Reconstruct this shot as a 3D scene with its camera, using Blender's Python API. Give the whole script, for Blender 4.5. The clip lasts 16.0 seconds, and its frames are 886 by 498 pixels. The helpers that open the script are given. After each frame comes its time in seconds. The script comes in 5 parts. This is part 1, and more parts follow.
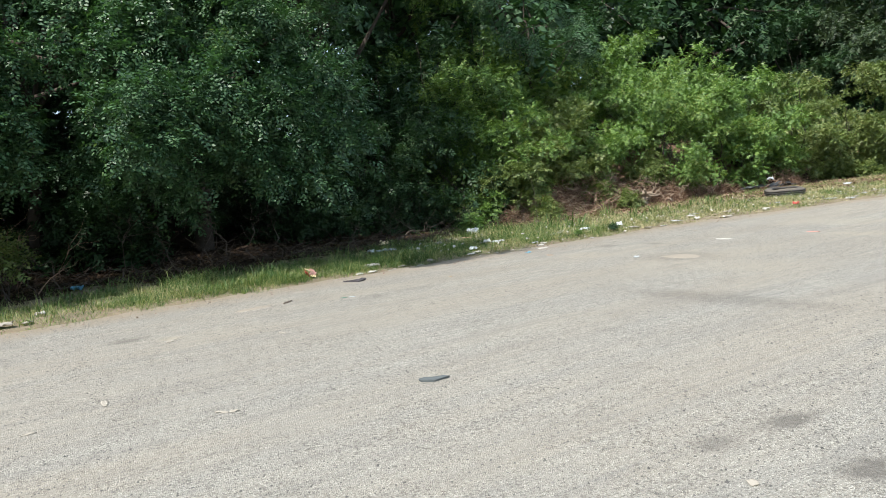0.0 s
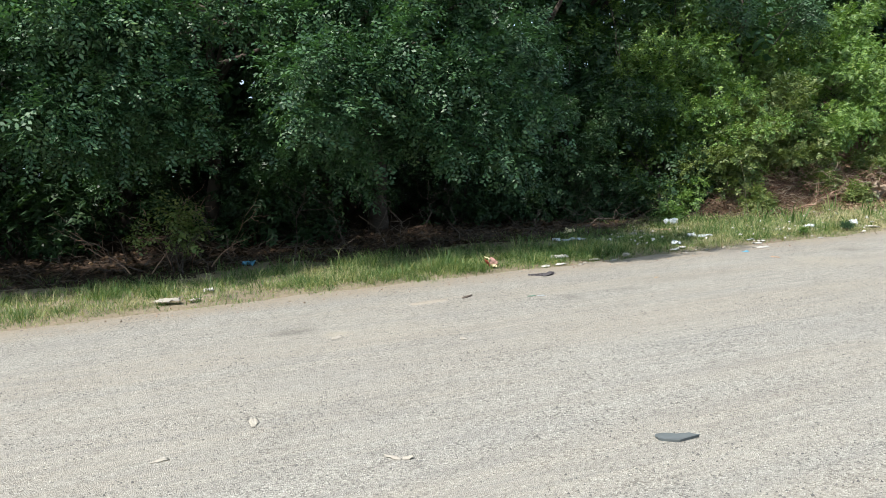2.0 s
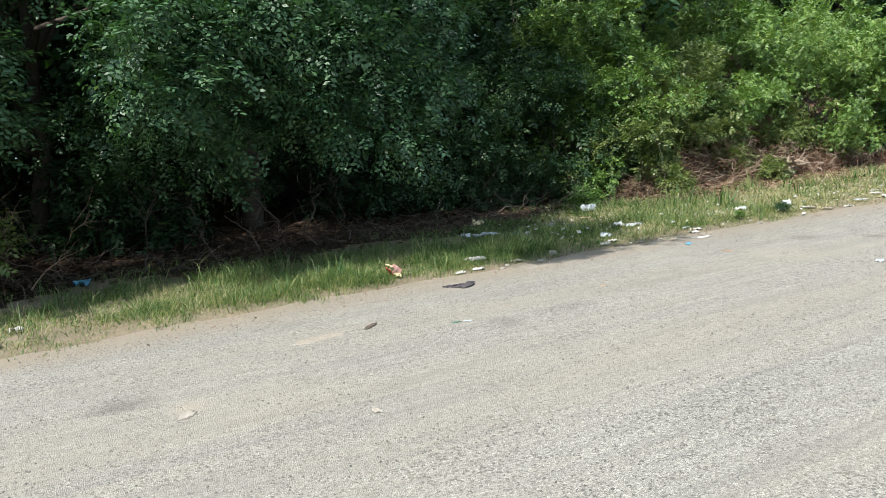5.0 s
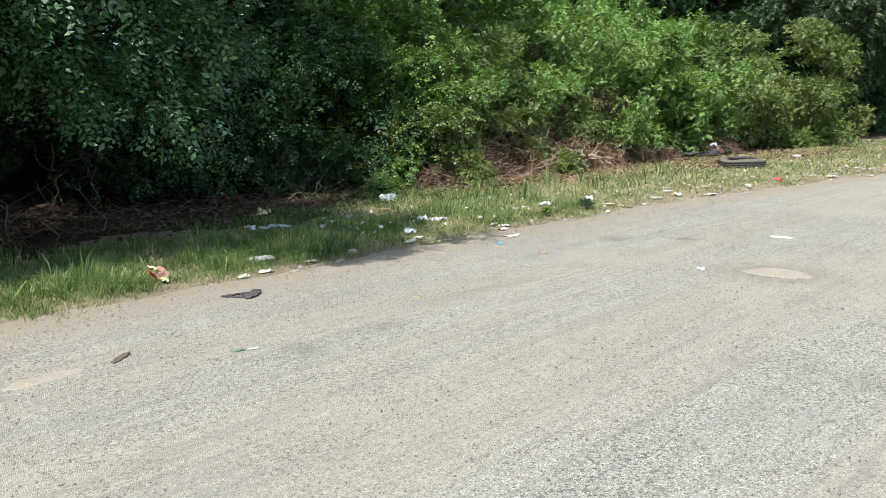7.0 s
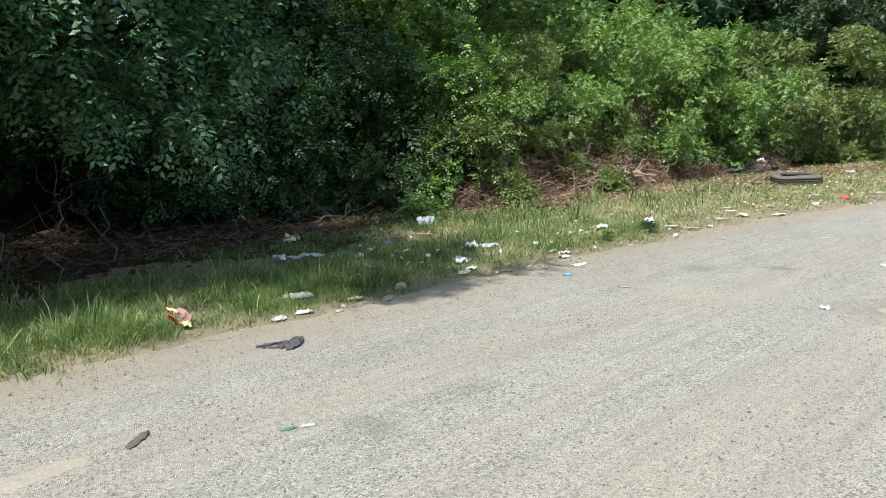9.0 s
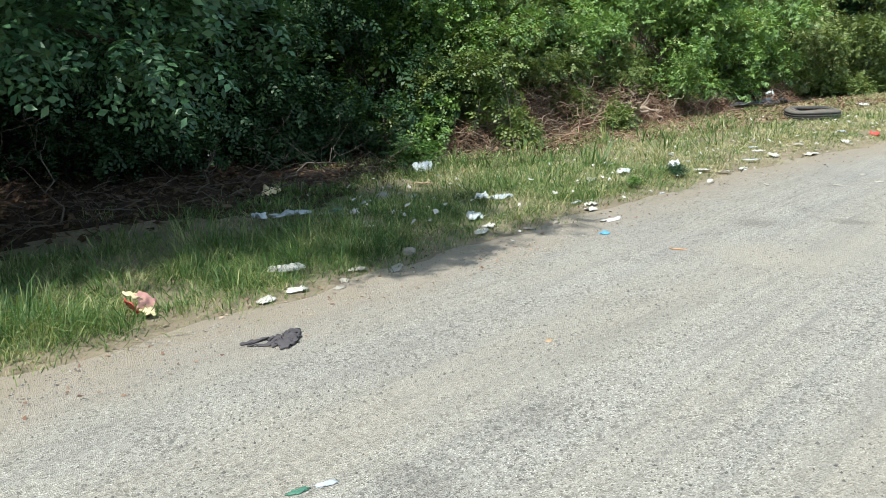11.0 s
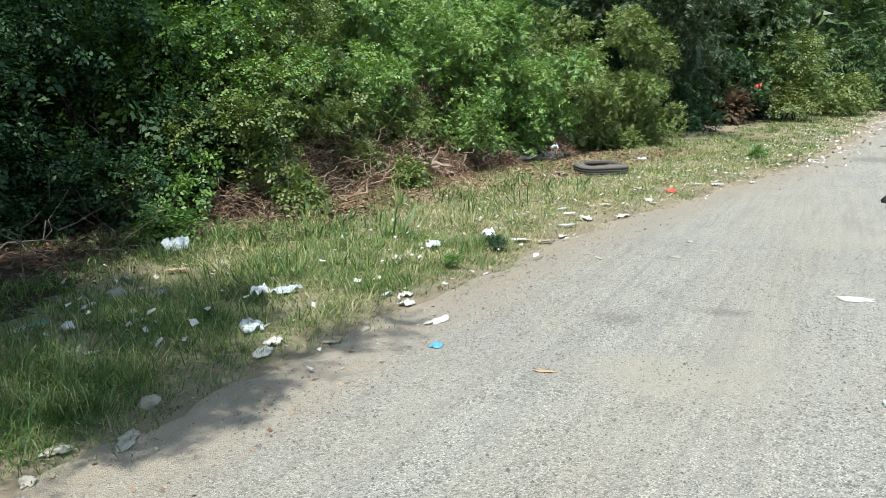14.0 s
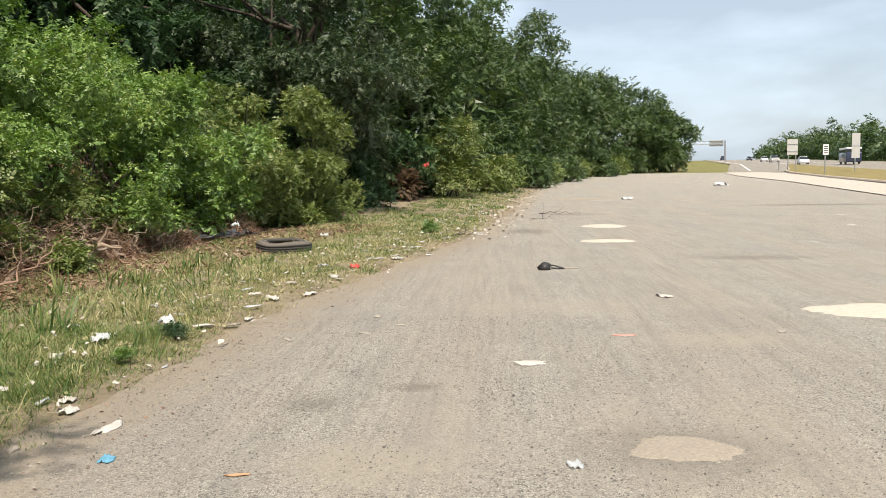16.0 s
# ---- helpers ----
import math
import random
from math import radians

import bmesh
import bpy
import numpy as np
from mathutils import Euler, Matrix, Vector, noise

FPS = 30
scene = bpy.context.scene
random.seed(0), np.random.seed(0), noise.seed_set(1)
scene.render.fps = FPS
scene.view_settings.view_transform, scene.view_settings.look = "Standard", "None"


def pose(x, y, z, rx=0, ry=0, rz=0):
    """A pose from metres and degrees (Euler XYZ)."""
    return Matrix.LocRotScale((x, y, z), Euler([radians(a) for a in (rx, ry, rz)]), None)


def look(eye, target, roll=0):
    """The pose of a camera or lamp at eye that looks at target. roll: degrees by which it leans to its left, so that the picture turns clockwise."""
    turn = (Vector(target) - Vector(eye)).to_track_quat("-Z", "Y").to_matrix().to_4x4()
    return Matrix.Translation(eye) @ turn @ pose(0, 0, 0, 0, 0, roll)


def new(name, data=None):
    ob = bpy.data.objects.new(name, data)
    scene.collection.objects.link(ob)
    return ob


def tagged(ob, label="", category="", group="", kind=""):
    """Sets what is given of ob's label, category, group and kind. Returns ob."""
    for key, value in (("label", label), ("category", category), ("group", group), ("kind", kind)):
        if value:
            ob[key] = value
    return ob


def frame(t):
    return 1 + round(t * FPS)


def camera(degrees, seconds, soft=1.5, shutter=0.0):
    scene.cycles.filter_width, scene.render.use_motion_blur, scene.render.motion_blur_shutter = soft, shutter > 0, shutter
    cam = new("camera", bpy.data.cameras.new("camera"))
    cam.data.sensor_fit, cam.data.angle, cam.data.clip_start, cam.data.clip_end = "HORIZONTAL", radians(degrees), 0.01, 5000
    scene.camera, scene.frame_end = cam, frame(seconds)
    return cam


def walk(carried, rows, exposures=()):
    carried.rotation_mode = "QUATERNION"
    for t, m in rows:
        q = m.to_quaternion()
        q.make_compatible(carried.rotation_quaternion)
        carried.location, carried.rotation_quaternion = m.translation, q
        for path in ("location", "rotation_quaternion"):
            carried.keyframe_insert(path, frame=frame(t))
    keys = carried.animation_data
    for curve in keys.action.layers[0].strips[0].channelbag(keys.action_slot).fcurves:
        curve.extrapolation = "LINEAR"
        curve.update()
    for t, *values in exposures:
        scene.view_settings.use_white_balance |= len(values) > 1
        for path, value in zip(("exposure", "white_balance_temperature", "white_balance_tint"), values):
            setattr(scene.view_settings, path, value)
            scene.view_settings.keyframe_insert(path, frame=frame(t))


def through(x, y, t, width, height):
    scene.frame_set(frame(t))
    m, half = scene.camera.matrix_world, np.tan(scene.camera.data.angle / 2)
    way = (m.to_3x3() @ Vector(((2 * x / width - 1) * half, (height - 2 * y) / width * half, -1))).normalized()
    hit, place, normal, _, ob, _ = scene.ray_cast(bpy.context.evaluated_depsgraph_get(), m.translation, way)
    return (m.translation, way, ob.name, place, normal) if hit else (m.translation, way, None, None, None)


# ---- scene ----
cam = camera(58.1, 16.0, 0.6)
PATH = [
    (0, (-5.24, -11.758, 1.482), (-4.14, -10.098, 1.301), -5.3),
    (0.5, (-5.07, -11.421, 1.491), (-4.143, -9.656, 1.331), -4.2),
    (1, (-4.972, -11.055, 1.503), (-4.018, -9.308, 1.314), -4.4),
    (1.5, (-4.875, -10.692, 1.493), (-3.953, -8.93, 1.282), -4.4),
    (2, (-4.8, -10.275, 1.497), (-4.07, -8.424, 1.299), -3.4),
    (2.5, (-4.742, -9.89, 1.531), (-3.858, -8.11, 1.307), -5.1),
    (3, (-4.579, -9.52, 1.528), (-3.673, -7.751, 1.306), -4.5),
    (3.2, (-4.522, -9.305, 1.523), (-3.625, -7.532, 1.293), -4.1),
    (5.3, (-3.943, -7.996, 1.569), (-2.904, -6.311, 1.282), -5.1),
    (5.5, (-3.876, -7.887, 1.562), (-2.771, -6.247, 1.26), -4.7),
    (6, (-3.645, -7.583, 1.581), (-2.518, -5.962, 1.264), -2.6),
    (6.5, (-3.464, -7.285, 1.584), (-2.234, -5.742, 1.254), -1.7),
    (7, (-3.327, -6.963, 1.583), (-1.925, -5.579, 1.238), -1.5),
    (7.5, (-3.144, -6.673, 1.57), (-1.749, -5.265, 1.301), -1.9),
    (8, (-3.025, -6.354, 1.556), (-1.627, -4.959, 1.243), -1.9),
    (8.5, (-2.94, -6.026, 1.56), (-1.471, -4.703, 1.257), -2.2),
    (9, (-2.834, -5.729, 1.545), (-1.438, -4.329, 1.243), -1.9),
    (9.5, (-2.708, -5.412, 1.532), (-1.374, -3.971, 1.155), -1.7),
    (10, (-2.577, -5.078, 1.548), (-1.177, -3.712, 1.13), -2.2),
    (10.2, (-2.508, -4.969, 1.537), (-1.088, -3.628, 1.105), -2.3),
    (12.3, (-1.476, -3.809, 1.512), (-0.062, -2.484, 1.018), -2.6),
    (12.5, (-1.376, -3.695, 1.496), (0.068, -2.404, 0.995), -2.2),
    (13, (-1.144, -3.441, 1.512), (0.423, -2.324, 0.969), -1.1),
    (13.5, (-0.843, -3.313, 1.513), (0.777, -2.218, 1.093), -2.1),
    (14, (-0.601, -3.154, 1.528), (1.162, -2.283, 1.164), -1.1),
    (14.5, (-0.431, -3.019, 1.544), (1.507, -2.586, 1.31), -1.4),
    (15, (-0.364, -3.014, 1.544), (1.592, -2.677, 1.294), -1.7),
    (15.5, (-0.366, -3.039, 1.545), (1.605, -2.772, 1.34), -1.2),
    (16, (-0.363, -3.06, 1.536), (1.624, -2.935, 1.347), -0.7),
]
walk(cam, [(t, look(eye, target, roll)) for t, eye, target, roll in PATH],
     [(0, 0.52, 6450, 11), (2.5, 0.60, 6450, 11), (5.5, 0.60, 6400, 10), (10, 0.58, 6300, 8), (12.5, 0.58, 6150, 5), (14.5, 0.56, 6250, 6), (15.1, 0.46, 6850, 11), (16, 0.36, 7300, 15)])

# ---- light ----
SUN = Vector((-0.495, -0.15, 0.85)).normalized()
world = bpy.data.worlds.new("sky")
scene.world = world
world.use_nodes = True
wt = world.node_tree
sky = wt.nodes.new("ShaderNodeTexSky")
sky.sky_type, sky.sun_disc = "NISHITA", False
sky.sun_elevation, sky.sun_rotation = math.asin(SUN.z), math.atan2(SUN.x, SUN.y)
sky.air_density, sky.dust_density, sky.ozone_density = 1.0, 2.2, 1.2
wbg = wt.nodes["Background"]
wbg.inputs["Strength"].default_value = 0.096
# thin high cloud, a little whiter than the sky
wco = wt.nodes.new("ShaderNodeTexCoord")
wmp = wt.nodes.new("ShaderNodeMapping")
wmp.inputs["Scale"].default_value = (2.4, 2.4, 7.0)
wns = wt.nodes.new("ShaderNodeTexNoise")
wns.inputs["Scale"].default_value, wns.inputs["Detail"].default_value = 2.0, 6.0
wrp = wt.nodes.new("ShaderNodeMapRange")
wrp.inputs["From Min"].default_value, wrp.inputs["From Max"].default_value = 0.42, 0.78
wrp.inputs["To Min"].default_value, wrp.inputs["To Max"].default_value = 0.42, 0.85
wmx = wt.nodes.new("ShaderNodeMix")
wmx.data_type = "RGBA"
wmx.inputs[7].default_value = (6.7, 8.8, 10.9, 1)
for a, b in ((wco.outputs["Generated"], wmp.inputs["Vector"]), (wmp.outputs[0], wns.inputs["Vector"]), (wns.outputs["Fac"], wrp.inputs["Value"]),
             (wrp.outputs[0], wmx.inputs[0]), (sky.outputs[0], wmx.inputs[6]), (wmx.outputs[2], wbg.inputs["Color"])):
    wt.links.new(a, b)
sun = new("sun", bpy.data.lights.new("sun", "SUN"))
sun.data.energy, sun.data.angle, sun.data.color = 4.9, radians(0.6), (1.0, 0.955, 0.88)
sun.rotation_euler = (-SUN).to_track_quat("-Z", "Y").to_euler()


# ---- materials ----
def nodes(name, rough=0.8, metal=0.0, spec=0.3):
    m = bpy.data.materials.new(name)
    m.use_nodes = True
    nt = m.node_tree
    bs = nt.nodes["Principled BSDF"]
    bs.inputs["Roughness"].default_value, bs.inputs["Metallic"].default_value = rough, metal
    bs.inputs["Specular IOR Level"].default_value = spec
    return m, nt, bs


def node(nt, kind, **sets):
    n = nt.nodes.new("ShaderNode" + kind)
    for key, value in sets.items():
        n.inputs[key.replace("_", " ")].default_value = value
    return n


def place_coords(nt, scale=(1, 1, 1), rot=0.0):
    geo = nt.nodes.new("ShaderNodeNewGeometry")
    mp = nt.nodes.new("ShaderNodeMapping")
    mp.inputs["Scale"].default_value = scale
    mp.inputs["Rotation"].default_value = (0, 0, rot)
    nt.links.new(geo.outputs["Position"], mp.inputs["Vector"])
    return mp.outputs[0]


def noise_node(nt, vec, scale, detail=4.0, rough=0.6):
    n = node(nt, "TexNoise", Scale=scale, Detail=detail, Roughness=rough)
    nt.links.new(vec, n.inputs["Vector"])
    return n.outputs["Fac"]


def rng_map(nt, val, a, b, c=0.0, d=1.0):
    n = nt.nodes.new("ShaderNodeMapRange")
    for k, v in zip(("From Min", "From Max", "To Min", "To Max"), (a, b, c, d)):
        n.inputs[k].default_value = v
    nt.links.new(val, n.inputs["Value"])
    return n.outputs[0]


def mix(nt, fac, a, b, how="MIX"):
    n = nt.nodes.new("ShaderNodeMix")
    n.data_type, n.blend_type = "RGBA", how
    for sock, v in ((n.inputs[0], fac), (n.inputs[6], a), (n.inputs[7], b)):
        if isinstance(v, (int, float)):
            sock.default_value = v
        elif isinstance(v, tuple):
            sock.default_value = (*v, 1)
        else:
            nt.links.new(v, sock)
    return n.outputs[2]


def math_node(nt, op, a, b):
    n = nt.nodes.new("ShaderNodeMath")
    n.operation = op
    for sock, v in zip(n.inputs, (a, b)):
        if isinstance(v, (int, float)):
            sock.default_value = v
        else:
            nt.links.new(v, sock)
    return n.outputs[0]


def ramp_node(nt, val, stops):
    n = nt.nodes.new("ShaderNodeValToRGB")
    el = n.color_ramp.elements
    while len(el) < len(stops):
        el.new(0.5)
    for e, (p, c) in zip(el, stops):
        e.position, e.color = p, (*c, 1)
    nt.links.new(val, n.inputs["Fac"])
    return n.outputs["Color"]


def bump(nt, bs, height, strength, dist):
    n = node(nt, "Bump", Strength=strength, Distance=dist)
    nt.links.new(height, n.inputs["Height"])
    nt.links.new(n.outputs[0], bs.inputs["Normal"])


def spot(nt, pos, ragged, x, y, rx, ry, strength):
    """How strongly a stain with an uneven outline covers a place."""
    sub = nt.nodes.new("ShaderNodeVectorMath")
    sub.operation = "SUBTRACT"
    sub.inputs[1].default_value = (x, y, 0)
    nt.links.new(pos, sub.inputs[0])
    mul = nt.nodes.new("ShaderNodeVectorMath")
    mul.operation = "MULTIPLY"
    mul.inputs[1].default_value = (1 / rx, 1 / ry, 0)
    nt.links.new(sub.outputs[0], mul.inputs[0])
    ln = nt.nodes.new("ShaderNodeVectorMath")
    ln.operation = "LENGTH"
    nt.links.new(mul.outputs[0], ln.inputs[0])
    return rng_map(nt, math_node(nt, "ADD", ln.outputs["Value"], ragged), 1.5, 0.5, 0.0, strength)


# oil and tyre marks, and pale worn or sanded places: x, y, half length, half width, strength
DARK_SPOTS = [(3.93, -4.1, 0.40, 0.50, 0.4), (-1.46, -9.26, 0.17, 0.09, 0.7), (-1.82, -9.88, 0.14, 0.10, 0.75), (-2.0, -9.2, 0.12, 0.09, 0.5), (1.4, -6.6, 0.25, 1.1, 0.4), (4.78, -1.87, 0.17, 0.14, 0.45), (5.2, -2.5, 0.10, 0.16, 0.42),
              (-0.30, -2.63, 0.09, 0.20, 0.36), (-3.4, -2.6, 0.2, 0.14, 0.5), (19.5, -3.9, 0.7, 0.5, 0.5), (30.3, -15.2, 0.5, 2.4, 0.55), (0.45, -2.6, 0.22, 0.10, 0.25), (13.5, -7.6, 0.3, 0.9, 0.4), (26, -5.6, 0.5, 0.9, 0.35)]
PALE_SPOTS = [(3.7, -2.36, 0.3, 0.5, 0.55), (6.86, -5.2, 0.25, 0.5, 0.6), (-1.98, -0.5, 0.2, 0.1, 0.7), (-3.05, -3.0, 0.13, 0.12, 0.8), (4.0, -3.9, 0.8, 0.9, 0.3), (8.6, -4.0, 0.5, 0.8, 0.4), (-2.5, -3.2, 0.5, 0.3, 0.3), (3.5, -5.6, 0.5, 0.6, 0.45)]


def asphalt_material(name, base, dusty=1.0, spots=False):
    """Worn chip-seal: pale chips in a grey binder, dust streaks along the wheel tracks, tan dust by the verge, oily spots."""
    m, nt, bs = nodes(name, 0.9, 0.0, 0.2)
    pos = place_coords(nt)
    chips = node(nt, "TexVoronoi", Scale=140.0)
    nt.links.new(pos, chips.inputs["Vector"])
    coarse = node(nt, "TexVoronoi", Scale=68.0)
    nt.links.new(pos, coarse.inputs["Vector"])
    sep = nt.nodes.new("ShaderNodeSeparateColor")
    nt.links.new(chips.outputs["Color"], sep.inputs[0])
    sep2 = nt.nodes.new("ShaderNodeSeparateColor")
    nt.links.new(coarse.outputs["Color"], sep2.inputs[0])
    b = base
    col = ramp_node(nt, sep.outputs[0], [(0.0, (b * 0.22, b * 0.21, b * 0.19)), (0.22, (b * 0.86, b * 0.83, b * 0.735)),
                                         (0.75, (b * 1.03, b * 1.0, b * 0.875)), (1.0, (b * 1.75, b * 1.7, b * 1.5))])
    pits = rng_map(nt, sep2.outputs[1], 0.82, 0.86)
    worn = rng_map(nt, noise_node(nt, pos, 1.6, 5.0), 0.38, 0.58)
    col = mix(nt, math_node(nt, "MULTIPLY", pits, math_node(nt, "MULTIPLY", worn, 0.9)), col, (b * 0.30, b * 0.29, b * 0.27))
    streak = noise_node(nt, place_coords(nt, (0.10, 0.95, 1.0), 0.09), 1.0, 5.0, 0.62)
    col = mix(nt, rng_map(nt, streak, 0.36, 0.60, 0.08, 0.56 * dusty), col, (0.335, 0.298, 0.238))
    fine_streak = noise_node(nt, place_coords(nt, (0.35, 5.0, 1.0), 0.07), 1.0, 4.0)
    col = mix(nt, rng_map(nt, fine_streak, 0.48, 0.68, 0.0, 0.30), col, (b * 0.60, b * 0.585, b * 0.55))
    ruts = noise_node(nt, place_coords(nt, (0.5, 16.0, 1.0), 0.05), 1.0, 3.0)
    col = mix(nt, rng_map(nt, ruts, 0.48, 0.70, 0.0, 0.32), col, (b * 0.50, b * 0.485, b * 0.45))
    patch = noise_node(nt, pos, 0.35, 5.0)
    col = mix(nt, rng_map(nt, patch, 0.52, 0.66, 0.0, 0.22), col, (b * 0.66, b * 0.65, b * 0.63))
    oily = noise_node(nt, pos, 0.9, 3.0, 0.5)
    col = mix(nt, rng_map(nt, oily, 0.70, 0.80, 0.0, 0.2), col, (0.07, 0.066, 0.06))
    if spots:
        rag = math_node(nt, "MULTIPLY", math_node(nt, "SUBTRACT", noise_node(nt, pos, 8.0, 6.0, 0.75), 0.5), 2.2)
        for x, y, rx, ry, k in PALE_SPOTS:
            col = mix(nt, spot(nt, pos, rag, x, y, rx, ry, k), col, (0.36, 0.325, 0.26))
        for x, y, rx, ry, k in DARK_SPOTS:
            col = mix(nt, spot(nt, pos, rag, x, y, rx, ry, k), col, (0.125, 0.115, 0.102))
    at = nt.nodes.new("ShaderNodeAttribute")
    at.attribute_name = "verge"
    ragged = math_node(nt, "ADD", at.outputs["Fac"], math_node(nt, "MULTIPLY", noise_node(nt, pos, 2.2, 5.0), 0.9))
    col = mix(nt, rng_map(nt, ragged, -0.40, 0.35, 0.0, 0.8 * dusty), col, (0.295, 0.25, 0.188))
    nt.links.new(col, bs.inputs["Base Color"])
    hgt = math_node(nt, "ADD", math_node(nt, "ADD", chips.outputs["Distance"], math_node(nt, "MULTIPLY", coarse.outputs["Distance"], 0.4)), math_node(nt, "MULTIPLY", noise_node(nt, pos, 9.0, 3.0), 0.8))
    bump(nt, bs, hgt, 0.8, 0.011)
    return m


def soil_material(name, a, b, scale=6.0):
    m, nt, bs = nodes(name, 0.95, 0.0, 0.1)
    pos = place_coords(nt)
    n1, n2 = noise_node(nt, pos, scale, 8.0, 0.7), noise_node(nt, pos, 0.7, 4.0)
    col = mix(nt, rng_map(nt, n1, 0.35, 0.65), a, b)
    col = mix(nt, rng_map(nt, n2, 0.4, 0.65, 0.0, 0.6), col, tuple(0.6 * v for v in a))
    nt.links.new(col, bs.inputs["Base Color"])
    bump(nt, bs, n1, 0.8, 0.05)
    return m


def leaf_material(name, stops, glow, shine=0.35, through=0.19, drift_size=0.8, own=0.65):
    """Leaves that differ one from another, in drifts of lighter and darker growth, and let light through."""
    m, nt, bs = nodes(name, 0.48, 0.0, shine)
    geo = nt.nodes.new("ShaderNodeNewGeometry")
    pos = place_coords(nt)
    drift = noise_node(nt, pos, drift_size, 3.0)
    val = math_node(nt, "ADD", math_node(nt, "MULTIPLY", geo.outputs["Random Per Island"], own),
                    math_node(nt, "MULTIPLY", rng_map(nt, drift, 0.3, 0.7), 1.0 - own))
    col = ramp_node(nt, val, stops)
    nt.links.new(col, bs.inputs["Base Color"])
    tr = nt.nodes.new("ShaderNodeBsdfTranslucent")
    nt.links.new(mix(nt, 1.0, col, glow, "MULTIPLY"), tr.inputs["Color"])
    mx = nt.nodes.new("ShaderNodeMixShader")
    mx.inputs[0].default_value = through
    nt.links.new(bs.outputs[0], mx.inputs[1])
    nt.links.new(tr.outputs[0], mx.inputs[2])
    nt.links.new(mx.outputs[0], nt.nodes["Material Output"].inputs["Surface"])
    return m


def plain_material(name, col, rough=0.7, metal=0.0, vary=0.35, scale=14.0, spec=0.3, bumpy=0.25):
    m, nt, bs = nodes(name, rough, metal, spec)
    co = nt.nodes.new("ShaderNodeTexCoord")
    n1, n2 = noise_node(nt, co.outputs["Object"], scale, 6.0), noise_node(nt, co.outputs["Object"], scale * 0.2, 3.0)
    c = mix(nt, rng_map(nt, n1, 0.35, 0.7, 0.0, vary), col, tuple(0.55 * v for v in col))
    c = mix(nt, rng_map(nt, n2, 0.45, 0.7, 0.0, vary), c, tuple(min(1, 0.75 * v + 0.03) for v in col))
    nt.links.new(c, bs.inputs["Base Color"])
    bump(nt, bs, n1, bumpy, 0.01)
    return m


M_LOT = asphalt_material("worn_asphalt", 0.335, 1.0, True)
M_ROAD = asphalt_material("highway_asphalt", 0.24, 0.25)
M_CONCRETE = plain_material("pale_concrete", (0.47, 0.42, 0.355), 0.9, vary=0.5, scale=2.2)
M_KERB = plain_material("kerb_concrete", (0.42, 0.36, 0.29), 0.9, vary=0.4, scale=3.0)
M_SOIL = soil_material("verge_soil", (0.29, 0.24, 0.175), (0.19, 0.16, 0.105))
# leaf litter, its colour darkened further for the shade under the trees
M_LITTERSOIL = soil_material("shade_darkened_litter_soil", (0.075, 0.05, 0.036), (0.035, 0.027, 0.021), 14.0)
M_SAND = plain_material("dry_sand", (0.33, 0.292, 0.235), 0.95, vary=0.7, scale=45.0, bumpy=0.6)
M_WHITESAND = plain_material("pale_spilled_sand", (0.52, 0.47, 0.39), 0.95, vary=0.55, scale=30.0, bumpy=0.6)
M_BARK = plain_material("bark", (0.075, 0.06, 0.048), 0.95, vary=0.6, scale=18.0, bumpy=0.8)
M_DEADWOOD = plain_material("bleached_dead_wood", (0.30, 0.235, 0.175), 0.95, vary=0.55, scale=16.0, bumpy=0.7)
M_REDBRUSH = plain_material("rusty_dead_stems", (0.33, 0.215, 0.15), 0.95, vary=0.5, scale=12.0)
M_RUBBER = plain_material("weathered_rubber", (0.055, 0.053, 0.05), 0.75, vary=0.5, scale=10.0)
M_RUBBER_DUSTY = plain_material("dusty_rubber", (0.14, 0.125, 0.105), 0.95, vary=0.6, scale=9.0)
M_RAG = plain_material("faded_black_cloth", (0.075, 0.068, 0.072), 0.95, vary=0.5, scale=14.0)
M_TARP = plain_material("dark_grey_tarp", (0.09, 0.10, 0.11), 0.5, vary=0.5, scale=6.0)
M_PAPER = plain_material("white_paper", (0.52, 0.50, 0.455), 0.85, vary=0.6, scale=22.0)
M_DIRTYPAPER = plain_material("soiled_paper", (0.37, 0.34, 0.285), 0.9, vary=0.5, scale=12.0)
M_PLASTIC = plain_material("white_plastic_film", (0.54, 0.575, 0.585), 0.4, vary=0.45, scale=16.0, spec=0.5)
M_GREYFILM = plain_material("grey_plastic_film", (0.40, 0.43, 0.44), 0.35, vary=0.3, scale=9.0, spec=0.5)
M_BLUE = plain_material("blue_card", (0.12, 0.33, 0.46), 0.5, vary=0.2)
M_RED = plain_material("red_card", (0.50, 0.075, 0.06), 0.5, vary=0.3)
M_CREAM = plain_material("cream_card", (0.74, 0.60, 0.36), 0.6, vary=0.2)
M_PINK = plain_material("faded_pink_card", (0.62, 0.32, 0.27), 0.7, vary=0.3)
M_ORANGE = plain_material("orange_card", (0.50, 0.30, 0.17), 0.7, vary=0.3)
M_BROWNCARD = plain_material("brown_card", (0.36, 0.26, 0.16), 0.9, vary=0.4)
M_GREENGLASS = plain_material("green_plastic", (0.07, 0.17, 0.12), 0.3, vary=0.2)
M_PLATE = plain_material("grey_rubber_flap", (0.11, 0.125, 0.125), 0.8, vary=0.5, scale=10.0)
M_BLACK = plain_material("black_plastic", (0.03, 0.03, 0.032), 0.5, vary=0.3)
M_STONE = plain_material("grey_stone", (0.30, 0.28, 0.25), 0.95, vary=0.5, scale=10.0)
